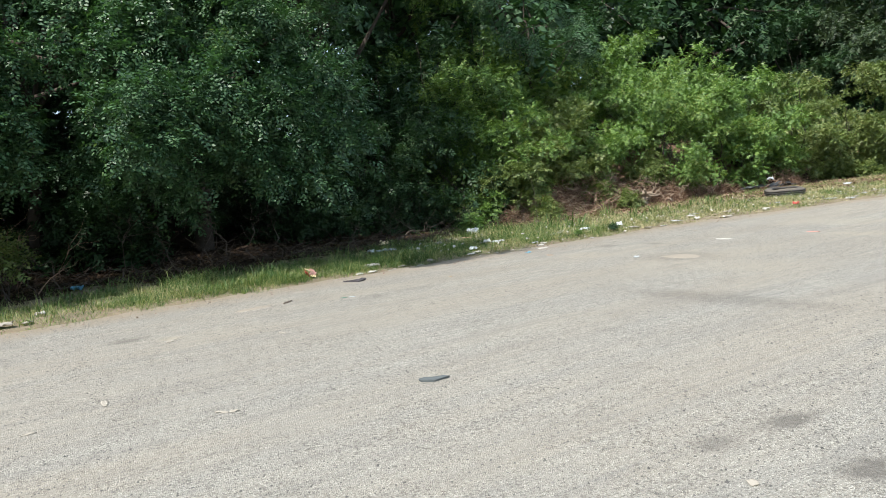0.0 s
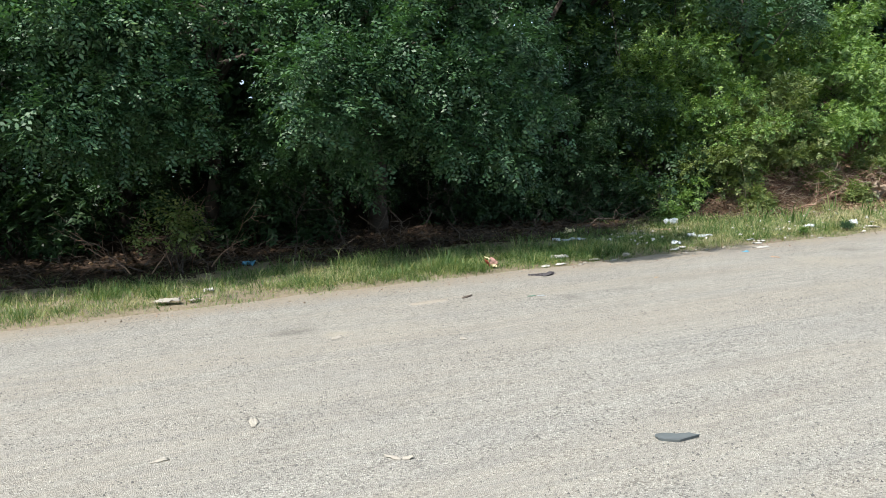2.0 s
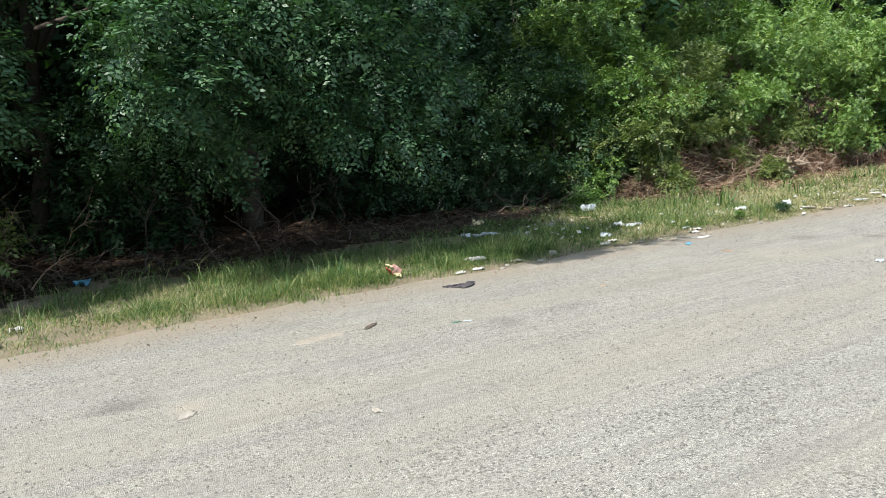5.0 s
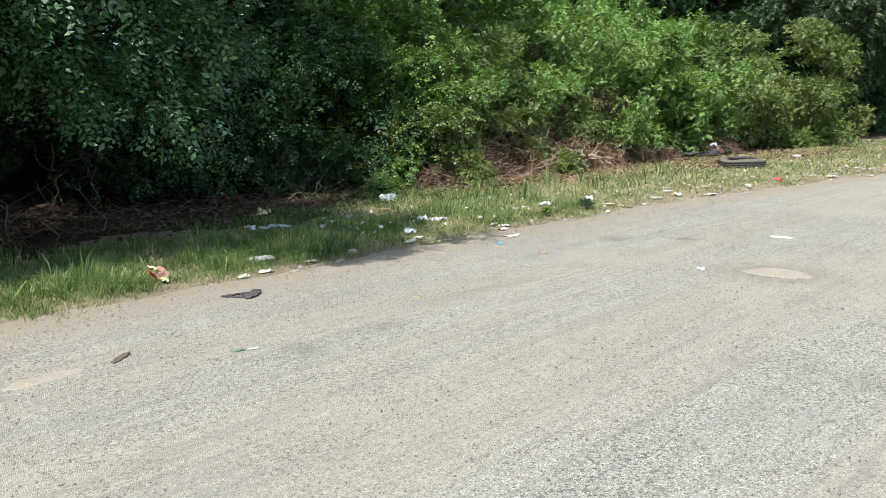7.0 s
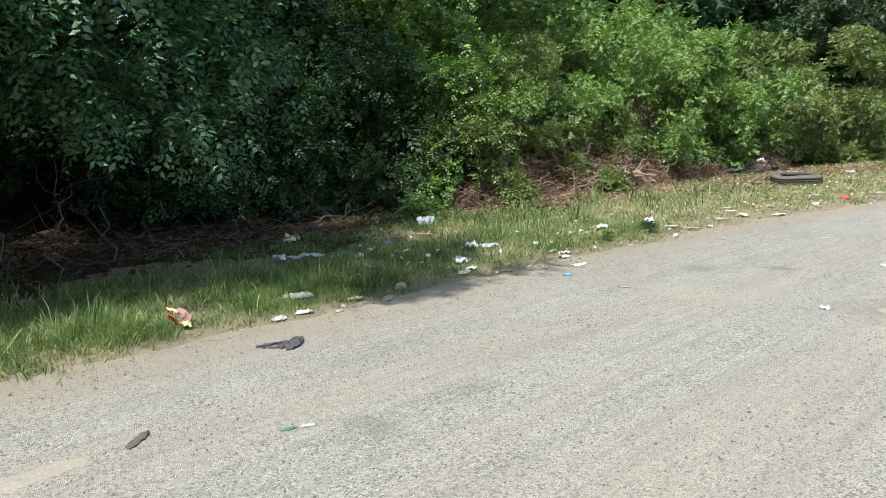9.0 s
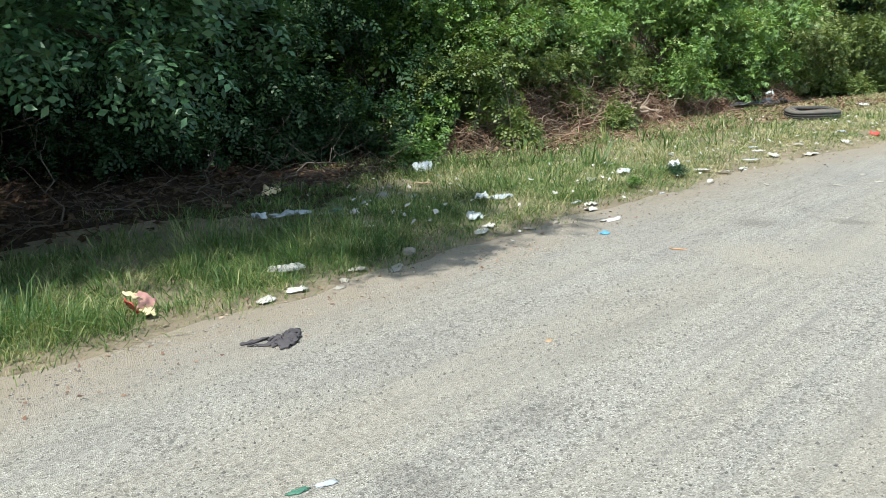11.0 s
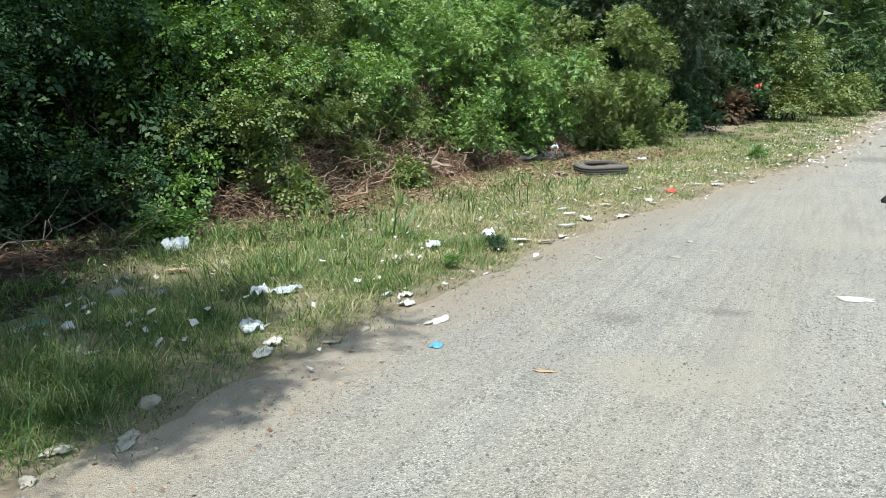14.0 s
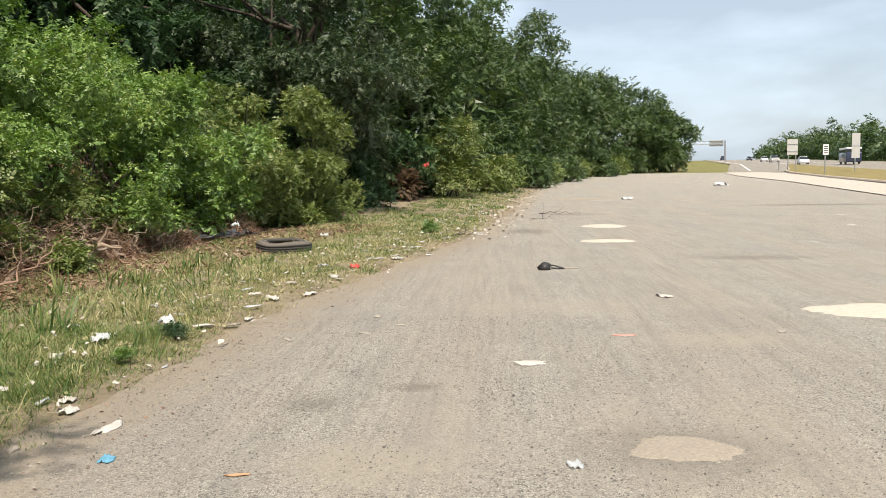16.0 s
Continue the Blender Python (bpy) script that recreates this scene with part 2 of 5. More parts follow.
M_METAL = plain_material("galvanised_steel", (0.46, 0.47, 0.48), 0.45, 0.8, vary=0.2, scale=5.0)
M_SIGNBACK = plain_material("grey_sign_back", (0.50, 0.50, 0.48), 0.6, 0.2, vary=0.2, scale=3.0)
M_SIGNWHITE = plain_material("white_sign_face", (0.74, 0.74, 0.72), 0.5, vary=0.1)
M_MARK = plain_material("road_paint", (0.72, 0.72, 0.70), 0.7, vary=0.25, scale=3.0)
M_GLASS = plain_material("dark_car_glass", (0.02, 0.025, 0.03), 0.08, vary=0.1, spec=0.6)
M_TREELEAF = leaf_material("tree_leaves", [(0.0, (0.019, 0.05, 0.023)), (0.45, (0.044, 0.102, 0.045)), (0.8, (0.085, 0.168, 0.074)), (1.0, (0.18, 0.25, 0.11))], (1.5, 1.9, 0.6), 0.42, 0.15)
# deep green leaves, with the shade of the woods put into the colour
M_DARKLEAF = leaf_material("deep_green_shade_leaves", [(0.0, (0.016, 0.040, 0.018)), (0.6, (0.035, 0.076, 0.032)), (1.0, (0.08, 0.13, 0.052))], (1.4, 1.9, 0.6), 0.25, 0.14)
M_SHRUBLEAF = leaf_material("bright_shrub_leaves", [(0.0, (0.028, 0.075, 0.015)), (0.4, (0.096, 0.185, 0.041)), (0.8, (0.195, 0.305, 0.072)), (1.0, (0.34, 0.34, 0.11))], (1.4, 1.5, 0.55), 0.55)
M_OLIVELEAF = leaf_material("olive_shrub_leaves", [(0.0, (0.05, 0.085, 0.024)), (0.5, (0.125, 0.18, 0.048)), (0.85, (0.205, 0.235, 0.078)), (1.0, (0.28, 0.20, 0.105))], (1.4, 1.5, 0.6), 0.45)
M_ELMLEAF = leaf_material("elm_leaves", [(0.0, (0.016, 0.036, 0.016)), (0.5, (0.036, 0.064, 0.028)), (0.85, (0.075, 0.108, 0.048)), (1.0, (0.13, 0.155, 0.075))], (1.4, 1.6, 0.6), 0.4, 0.16)
M_OAKLEAF = leaf_material("row_tree_leaves", [(0.0, (0.02, 0.048, 0.016)), (0.5, (0.05, 0.095, 0.03)), (0.85, (0.10, 0.145, 0.05)), (1.0, (0.16, 0.16, 0.065))], (1.4, 1.6, 0.6), 0.4, 0.16)
# brown leaves, also darkened to carry the canopy's shade on the woods floor
M_RUSTLEAF = leaf_material("rusty_leaves", [(0.0, (0.05, 0.034, 0.022)), (0.6, (0.11, 0.07, 0.043)), (1.0, (0.20, 0.145, 0.09))], (1.1, 1.1, 0.9), 0.2, 0.25)
M_GRASS = leaf_material("verge_grass", [(0.0, (0.035, 0.085, 0.022)), (0.45, (0.085, 0.155, 0.045)), (0.64, (0.19, 0.25, 0.09)), (0.85, (0.36, 0.35, 0.17)), (1.0, (0.50, 0.45, 0.28))], (1.3, 1.4, 0.6), 0.3, 0.28, 3.5, 0.55)
M_DRYGRASS = leaf_material("dry_verge_grass", [(0.0, (0.09, 0.14, 0.045)), (0.3, (0.22, 0.235, 0.11)), (0.6, (0.38, 0.36, 0.19)), (1.0, (0.60, 0.53, 0.37))], (1.2, 1.2, 0.8), 0.25, 0.3, 3.0, 0.55)
M_FARGRASS = soil_material("mown_grass", (0.22, 0.195, 0.08), (0.13, 0.145, 0.05), 1.2)
M_ISLAND = soil_material("dry_island_grass", (0.27, 0.20, 0.10), (0.17, 0.175, 0.06), 0.6)
M_REDSOIL = soil_material("red_brown_bank_soil", (0.25, 0.165, 0.115), (0.14, 0.095, 0.068), 10.0)
M_PEBBLE = leaf_material("lot_pebbles", [(0.0, (0.05, 0.048, 0.045)), (0.45, (0.16, 0.152, 0.138)), (0.75, (0.30, 0.28, 0.245)), (1.0, (0.42, 0.39, 0.335))], (1, 1, 1), 0.2, 0.0)
M_CARWHITE = plain_material("white_car_paint", (0.75, 0.75, 0.75), 0.25, vary=0.1, spec=0.5)
M_CARDARK = plain_material("dark_blue_car_paint", (0.03, 0.04, 0.07), 0.2, vary=0.1, spec=0.6)
M_GREYTWIG = plain_material("grey_dead_twigs", (0.12, 0.095, 0.075), 0.95, vary=0.5, scale=16.0)
M_BRUSH = leaf_material("dead_brush_stems", [(0.0, (0.075, 0.042, 0.03)), (0.4, (0.18, 0.105, 0.072)), (0.75, (0.32, 0.22, 0.15)), (1.0, (0.50, 0.42, 0.32))], (1.0, 1.0, 1.0), 0.1, 0.05)


# ---- the land ----
EDGE_X = [-60, -8, -4.5, 0, 5, 8, 10, 12.5, 18.7, 28, 38, 60, 92, 140, 300]
EDGE_Y = [-1.5, -0.4, -0.3, -0.22, -0.34, -0.6, -0.95, -1.45, -2.7, -3.75, -4.7, -7.0, -11.0, -17.0, -37.0]


def edge(x):
    """Where the asphalt meets the verge, as y at x."""
    return np.interp(x, EDGE_X, EDGE_Y)


def ramp(v, a, b):
    """A smooth step from 0 at a to 1 at b."""
    s = np.clip((np.asarray(v, float) - a) / (b - a), 0, 1)
    return s * s * (3 - 2 * s)


def land(x, y):
    """The height of the land: a flat lot, a rising verge, a steep bank behind it and a long climb along the road."""
    x, y = np.asarray(x, float), np.asarray(y, float)
    d = y - edge(x)
    z = 0.017 * 6 * np.log1p(np.exp(np.clip((x - 20) / 6, -30, 60)))
    z = z + 0.03 * ramp(d, 0, 0.4) + 0.035 * np.clip(d, 0, 4.0)
    bank = ramp(x, 6.0, 9.5) * (1 - ramp(x, 20.0, 25.0))
    z = z + bank * 0.62 * np.clip(y - 3.3, 0, 6.0)
    return z + (1 - bank) * 0.10 * np.clip(d - 4.5, 0, 12.0)

# ---- mesh helpers ----
def np_mesh(name, verts, faces, material, shade=False):
    """A mesh from arrays: vertices (n, 3) and faces (m, 3 or 4)."""
    verts, faces = np.asarray(verts, np.float32), np.asarray(faces, np.int32)
    me = bpy.data.meshes.new(name)
    me.vertices.add(len(verts))
    me.vertices.foreach_set("co", verts.ravel())
    k = faces.shape[1]
    me.loops.add(faces.size)
    me.loops.foreach_set("vertex_index", faces.ravel())
    me.polygons.add(len(faces))
    me.polygons.foreach_set("loop_start", np.arange(0, faces.size, k, dtype=np.int32))
    me.polygons.foreach_set("loop_total", np.full(len(faces), k, np.int32))
    if shade:
        me.polygons.foreach_set("use_smooth", np.ones(len(faces), bool))
    me.update(calc_edges=True)
    me.materials.append(material)
    return me


def part(name, bm, material, parent=None, label="", smooth=False):
    """Links a bmesh as one mesh object under a thing or a part."""
    if isinstance(bm, bpy.types.Mesh):
        me = bm
    else:
        me = bpy.data.meshes.new(name)
        bmesh.ops.recalc_face_normals(bm, faces=bm.faces)
        bm.to_mesh(me)
        bm.free()
        me.materials.append(material)
        if smooth:
            me.polygons.foreach_set("use_smooth", np.ones(len(me.polygons), bool))
    ob = new(name, me)
    if parent:
        ob.parent = parent
    return tagged(ob, label)


def thing(name, m, label, category, group="", kind=""):
    ob = new(name)
    ob.matrix_world = m
    return tagged(ob, label, category, group, kind)


def on_land(x, y, turn=0.0, up=0.0):
    return pose(x, y, float(land(x, y)) + up, 0, 0, turn)


def box(bm, x0, x1, y0, y1, z0, z1, bevel=0.0):
    r = bmesh.ops.create_cube(bm, size=1, matrix=Matrix.Translation(((x0 + x1) / 2, (y0 + y1) / 2, (z0 + z1) / 2)) @ Matrix.Diagonal((x1 - x0, y1 - y0, z1 - z0, 1)))
    if bevel:
        es = list({e for v in r["verts"] for e in v.link_edges})
        bmesh.ops.bevel(bm, geom=es, offset=bevel, segments=2, affect="EDGES", profile=0.6)
    return bm


def tubes(lines, sides=6):
    """Vertices and faces of round tapering stems: each line is an (n, 3) array of points and an (n,) array of radii."""
    vs, fs, base = [], [], 0
    ang = np.arange(sides) * 2 * np.pi / sides
    for pts, rad in lines:
        pts = np.asarray(pts, float)
        tan = np.gradient(pts, axis=0)
        tan /= np.linalg.norm(tan, axis=1)[:, None] + 1e-9
        ref = np.where(np.abs(tan[:, 2:3]) > 0.9, np.array([[1.0, 0, 0]]), np.array([[0, 0, 1.0]]))
        s = np.cross(tan, ref)
        s /= np.linalg.norm(s, axis=1)[:, None] + 1e-9
        u = np.cross(s, tan)
        ring = pts[:, None] + np.asarray(rad)[:, None, None] * (np.cos(ang)[None, :, None] * s[:, None] + np.sin(ang)[None, :, None] * u[:, None])
        vs.append(ring.reshape(-1, 3))
        n = len(pts)
        i, j = np.meshgrid(np.arange(n - 1), np.arange(sides), indexing="ij")
        k = (j + 1) % sides
        fs.append(np.stack([i * sides + j, i * sides + k, (i + 1) * sides + k, (i + 1) * sides + j], -1).reshape(-1, 4) + base)
        base += n * sides
    return np.concatenate(vs), np.concatenate(fs)


def wander(rng, a, b, n=6, sway=0.12, sag=0.0):
    """A bent line from a to b."""
    a, b = np.asarray(a, float), np.asarray(b, float)
    t = np.linspace(0, 1, n)[:, None]
    far = np.linalg.norm(b - a)
    p = a + (b - a) * t
    off = rng.normal(0, sway * far, (n, 3)) * (t * (1 - t) * 2)
    p += off
    p[:, 2] -= sag * far * (t * (1 - t))[:, 0] * 4
    return p


def sprigs(rng, clumps, per, length, width, count=7, droop=0.35, flat=0.8, corners=4):
    """Leaves on short sprigs round clump centres (x, y, z, r): vertices and four-cornered, folded leaves."""
    clumps = np.asarray(clumps, float)
    m = len(clumps)
    u = rng.normal(size=(m, per, 3))
    u[..., 2] += 0.35
    u /= np.linalg.norm(u, axis=-1, keepdims=True)
    r = clumps[:, None, 3:4] * rng.uniform(0.45, 1.08, (m, per, 1))
    p = (clumps[:, None, :3] + u * r * np.array([1, 1, flat])).reshape(-1, 3)
    u = u.reshape(-1, 3)
    stem = u * 0.9 + rng.normal(0, 0.42, u.shape)
    stem[:, 2] -= droop
    stem /= np.linalg.norm(stem, axis=1)[:, None]
    nrm = u * 0.75 + rng.normal(0, 0.24, u.shape) + np.array([0, 0, 0.75])
    nrm -= (nrm * stem).sum(1)[:, None] * stem
    nrm /= np.linalg.norm(nrm, axis=1)[:, None]
    side = np.cross(nrm, stem)
    k = np.arange(count)
    sgn = np.where(k % 2 == 0, 1.0, -1.0)
    step = length * 0.42
    base = p[:, None] + stem[:, None] * (k * step)[None, :, None]
    ax = stem[:, None] * 0.55 + side[:, None] * sgn[None, :, None] + rng.normal(0, 0.17, (len(p), count, 3))
    ax[..., 2] -= 0.15
    ax /= np.linalg.norm(ax, axis=-1, keepdims=True)
    n2 = nrm[:, None] + rng.normal(0, 0.2, (len(p), count, 3))
    sd = np.cross(n2, ax)
    sd /= np.linalg.norm(sd, axis=-1, keepdims=True) + 1e-9
    n2 = np.cross(ax, sd)
    ln = length * rng.uniform(0.65, 1.2, (len(p), count, 1))
    w = ln * (width / length) * 0.5
    if corners == 3:
        v = np.stack([base + sd * w * 0.9, base + ax * ln, base - sd * w * 0.9 + n2 * w * 0.4], 2).reshape(-1, 3)
        return v, np.arange(len(v)).reshape(-1, 3)
    v = np.stack([base, base + ax * ln * 0.48 + sd * w + n2 * w * 0.3, base + ax * ln, base + ax * ln * 0.48 - sd * w + n2 * w * 0.3], 2).reshape(-1, 3)
    return v, np.arange(len(v)).reshape(-1, 4)


def shell(rng, centre, radii, n, low=-0.6, rough=0.22, inner=0.55):
    """Uneven points through the outer part of a crown."""
    d = rng.normal(size=(n * 3, 3))
    d /= np.linalg.norm(d, axis=1)[:, None]
    d = d[d[:, 2] > low][:n]
    lump = np.array([noise.noise(Vector(v * 1.7 + np.array(centre) * 0.7)) for v in d])
    s = (1 + rough * 2 * lump) * rng.uniform(inner, 1.0, len(d)) ** 0.5
    return np.asarray(centre) + d * s[:, None] * np.asarray(radii)


def boughs(rng, centre, pts, r, each=7):
    """Leafy boughs: round each point, clumps on the outer and upper side, so that every bough has a lit brow and a shaded hollow under it."""
    out = pts - np.asarray(centre, float)
    out /= np.linalg.norm(out, axis=1)[:, None] + 1e-9
    size = r * rng.uniform(0.7, 1.35, len(pts))
    d = rng.normal(0, 0.75, (len(pts), each, 3)) + 0.7 * out[:, None] + np.array([0, 0, 0.35])
    d /= np.linalg.norm(d, axis=-1, keepdims=True)
    p = pts[:, None] + d * (size[:, None] * rng.uniform(0.55, 1.0, (len(pts), each)))[..., None] * np.array([1, 1, 0.7])
    return np.c_[p.reshape(-1, 3), (size[:, None] * rng.uniform(0.28, 0.5, (len(pts), each))).ravel()]


def plant(name, label, category, group, seed, x, y, centre, radii, clumps, clump_r, per, leaf, leaf_mat, trunk=0.14, feet=1, limbs=10,
          low=-0.6, count=7, droop=0.35, rough=0.22, core=900, core_leaf=0.3, lean=0.0, extra=(), corners=4):
    """A tree or shrub: tapered trunk or stems with limbs, and a crown of many small leaves. centre and radii: the crown, from its foot."""
    rng = np.random.default_rng(seed)
    ob = thing(name, on_land(x, y), label, category, group)
    if clumps >= 60:
        cl = boughs(rng, centre, shell(rng, centre, np.asarray(radii) * 0.93, clumps // 5, low, rough, 0.7), clump_r * 1.75)
        per = max(6, per * 5 // 7)
    else:
        pts = shell(rng, centre, radii, clumps, low, rough)
        cl = np.c_[pts, clump_r * rng.uniform(0.6, 1.35, len(pts))]
    cl[:, 2] = np.maximum(cl[:, 2], 0.10)
    if len(extra):
        cl = np.r_[np.asarray(extra, float), cl]
    v, f = sprigs(rng, cl, per, leaf[0], leaf[1], count, droop, 0.8, corners)
    inside = np.c_[shell(rng, centre, np.asarray(radii) * 0.72, max(8, core // 60), low, 0.1, 0.15), np.full(max(8, core // 60), clump_r * 1.3)][:, :4]
    inside[:, 2] = np.maximum(inside[:, 2], 0.1)
    v2, f2 = sprigs(rng, inside, 12, core_leaf, core_leaf * 0.55, 5, droop, 0.8, corners)
    part("crown", np_mesh("crown", np.r_[v, v2], np.r_[f, f2 + len(v)], leaf_mat), None, ob)
    lines, top = [], np.array(centre, float) + np.array([lean, 0, radii[2] * 0.35])
    for n in range(feet):
        foot = np.array([0, 0, -0.1]) if feet == 1 else np.r_[rng.normal(0, 0.18 * radii[0], 2), -0.1]
        end = top + (0 if feet == 1 else 1) * rng.normal(0, 0.3, 3) * np.asarray(radii)
        lines.append((wander(rng, foot, end, 9, 0.05), np.linspace(trunk, trunk * 0.25, 9)))
    for line in lines:
        part("trunk" if feet == 1 else "stem", np_mesh("trunk", *tubes([line], 8 if feet == 1 else 5), M_BARK, True), None, ob)
    for c in cl[rng.permutation(len(cl))[:limbs]]:
        line, _ = lines[rng.integers(len(lines))]
        start = line[rng.integers(2, 7)]
        part("limb", np_mesh("limb", *tubes([(wander(rng, start, c[:3], 6, 0.08), np.linspace(trunk * 0.38, trunk * 0.07, 6))], 5), M_BARK, True), None, ob)
    return ob


# ---- ground, lot, road ----
def sheet(name, xs, rows, material, label, category, lift=0.0, verge=False, smooth=True):
    """A ground sheet over columns xs; rows gives the y values of a column."""
    ys = np.array([rows(x) for x in xs])
    n, k = ys.shape
    X = np.repeat(np.asarray(xs, float)[:, None], k, 1)
    Z = land(X, ys) + (lift(X, ys) if callable(lift) else lift)
    i, j = np.meshgrid(np.arange(n - 1), np.arange(k - 1), indexing="ij")
    f = np.stack([i * k + j, (i + 1) * k + j, (i + 1) * k + j + 1, i * k + j + 1], -1).reshape(-1, 4)
    me = np_mesh(name, np.stack([X, ys, Z], -1).reshape(-1, 3), f, material, smooth)
    if verge:
        at = me.attributes.new("verge", "FLOAT", "POINT")
        at.data.foreach_set("value", (ys - edge(X)).ravel().astype(np.float32))
    return tagged(new(name, me), label, category, "", "structure")


def wavy(x, s, amp, seed=0.0):
    return amp * noise.noise(Vector((x * s, seed, 0.3)))


XS = np.unique(np.r_[np.linspace(-400, -30, 20), np.arange(-30, 60, 0.3), np.linspace(60, 140, 60), np.linspace(140, 1500, 60)])


def ground_rows(x):
    e = float(edge(x))
    near = np.r_[np.linspace(-0.6, 6, 40), np.linspace(6.4, 18, 30), (30, 60, 200, 900)]
    return e + np.r_[(-900, -300, -120, -80, -50, -30, -15, -6, -2), near]


def ground_lift(x, y):
    d = y - edge(x)
    bumps = np.vectorize(lambda a, b: noise.noise(Vector((a * 1.6, b * 1.6, 0))))(x, y)
    return -0.05 * (1 - ramp(d, -0.45, -0.28)) + 0.035 * bumps * ramp(d, 0.1, 0.6) - 0.05 * (x > 95)


ground = sheet("ground", XS, ground_rows, M_SOIL, "brown verge soil rising to a wooded bank", "ground", ground_lift)
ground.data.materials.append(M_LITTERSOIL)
ground.data.materials.append(M_FARGRASS)
ground.data.materials.append(M_REDSOIL)
# index 1: woods floor under the trees, with shade in its soil colour
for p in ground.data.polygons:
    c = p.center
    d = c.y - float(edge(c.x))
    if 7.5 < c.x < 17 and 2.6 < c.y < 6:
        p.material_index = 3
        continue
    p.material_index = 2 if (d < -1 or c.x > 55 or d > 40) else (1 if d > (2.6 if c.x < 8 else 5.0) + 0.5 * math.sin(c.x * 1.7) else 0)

LX = np.unique(np.r_[np.linspace(-200, -20, 30), np.arange(-20, 50, 0.15), np.arange(50, 92.1, 0.7)])


def lot_rows(x):
    e = float(edge(x)) + wavy(x, 1.3, 0.16) + wavy(x, 5.0, 0.07, 4.0)
    far = -60.0 if x < 30 else float(np.interp(x, (30, 58, 75, 85, 92), (-60, -34, -27.5, -29.5, -30.5)))
    f = np.r_[0, 0.12, 0.3, 0.6, 1.0, 1.6, 2.5, 4, 6, 9, 13, 18] / 18.0
    return e + (far - e) * np.r_[f * 0.3, (0.45, 0.7, 1.0)]


lot = sheet("pavement", LX, lot_rows, M_LOT, "worn grey chip-seal lot with dusty wheel tracks", "pavement", 0.008, True)
HX = np.unique(np.r_[np.linspace(20, 200, 90), np.linspace(200, 900, 60)])
sheet("road", HX, lambda x: np.linspace(np.interp(x, (20, 60, 90, 112, 177, 400, 900), (-24, -27, -29, -35.4, -54.5, -106, -225)),
                                        np.interp(x, (20, 150, 400, 900), (-62, -86, -140, -255)), 6),
      M_ROAD, "grey multi-lane highway curving away", "road", 0.03)
sheet("ramp", np.linspace(15, 90, 60), lambda x: np.linspace(np.interp(x, (15, 36.8, 57.7, 75, 90), (-17.2, -20.65, -24, -25.6, -28.5)),
                                                            np.interp(x, (15, 50.6, 65, 82, 90), (-21.9, -27.3, -29.8, -32.9, -32.5)), 6),
      M_CONCRETE, "pale concrete slip road beside the lot", "road", 0.05)
IX = (15, 52.6, 65, 82, 92, 100, 156)
sheet("island", np.unique(np.r_[np.linspace(15, 156, 80)]), lambda x: np.linspace(np.interp(x, IX, (-22.1, -28.0, -29.9, -33.1, -36, -39.3, -59.2)), np.interp(x, (15, 91, 156), (-31, -46.1, -59.6)), 6),
      M_ISLAND, "dry grass island between slip road and highway", "verge", 0.17)
kl = np.array([(x, float(np.interp(x, IX, (-22.0, -27.9, -29.8, -33.0, -35.9, -39.2, -59.0)))) for x in np.linspace(15, 120, 60)])
kerb_me = np_mesh("kerb", np.concatenate([np.c_[kl[:, 0], kl[:, 1] + o, land(kl[:, 0], kl[:, 1]) + z] for o, z in ((0.12, 0.0), (0.10, 0.20), (-0.12, 0.21), (-0.14, 0.0))]),
                  np.concatenate([np.stack([np.arange(59) + a * 60, np.arange(1, 60) + a * 60, np.arange(1, 60) + (a + 1) * 60, np.arange(59) + (a + 1) * 60], -1) for a in range(3)]), M_KERB)
tagged(new("kerb", kerb_me), "stained concrete kerb round the grass island", "kerb", "", "structure")


def stripe(off, x0, x1, width, step=0, gap=0):
    """A painted line along the highway, off: share of the way across."""
    lo = lambda x: np.interp(x, (20, 60, 90, 112, 177, 400, 900), (-24, -27, -29, -35.4, -54.5, -106, -225))
    hi = lambda x: np.interp(x, (20, 150, 400, 900), (-62, -86, -140, -255))
    return sheet("lane_marking", np.linspace(x0, x1, 30), lambda x: lo(x) + (hi(x) - lo(x)) * off + np.array([-width, width]), M_MARK, "white painted lane line", "road marking", 0.045)


stripe(0.06, 100, 420, 0.13)
stripe(0.30, 150, 420, 0.13)
stripe(0.55, 160, 420, 0.13)


# ---- woods ----
# wide low-hanging trees whose crowns overhang the verge
def curtain(seed, n, x0, x1, y0, y1, z0, z1, r=0.3):
    """Clumps of a hanging leafy skirt that bulges low down and leans back above, with a wavy lower hem."""
    g = np.random.default_rng(seed)
    x, q = g.uniform(x0, x1, n), g.beta(1.1, 1.3, n)
    hem = z0 + np.array([0.55 * noise.noise(Vector((a * 0.9, seed, 0.5))) + 0.3 * noise.noise(Vector((a * 2.6, seed, 2.5))) for a in x])
    bay = np.array([0.9 * noise.noise(Vector((a * 0.8, b * 2.2, seed + 0.5))) for a, b in zip(x, q)])
    belly = np.where(q > 0.3, ((q - 0.3) / 0.7) ** 1.5, 0.5 * ((0.3 - q) / 0.3) ** 2)
    pts = np.c_[x, y0 + (y1 - y0) * belly + bay, hem + (z1 - z0) * q]
    return boughs(g, (0.5 * (x0 + x1), y1 + 3.0, z0 + 0.3 * (z1 - z0)), pts, r, 6)


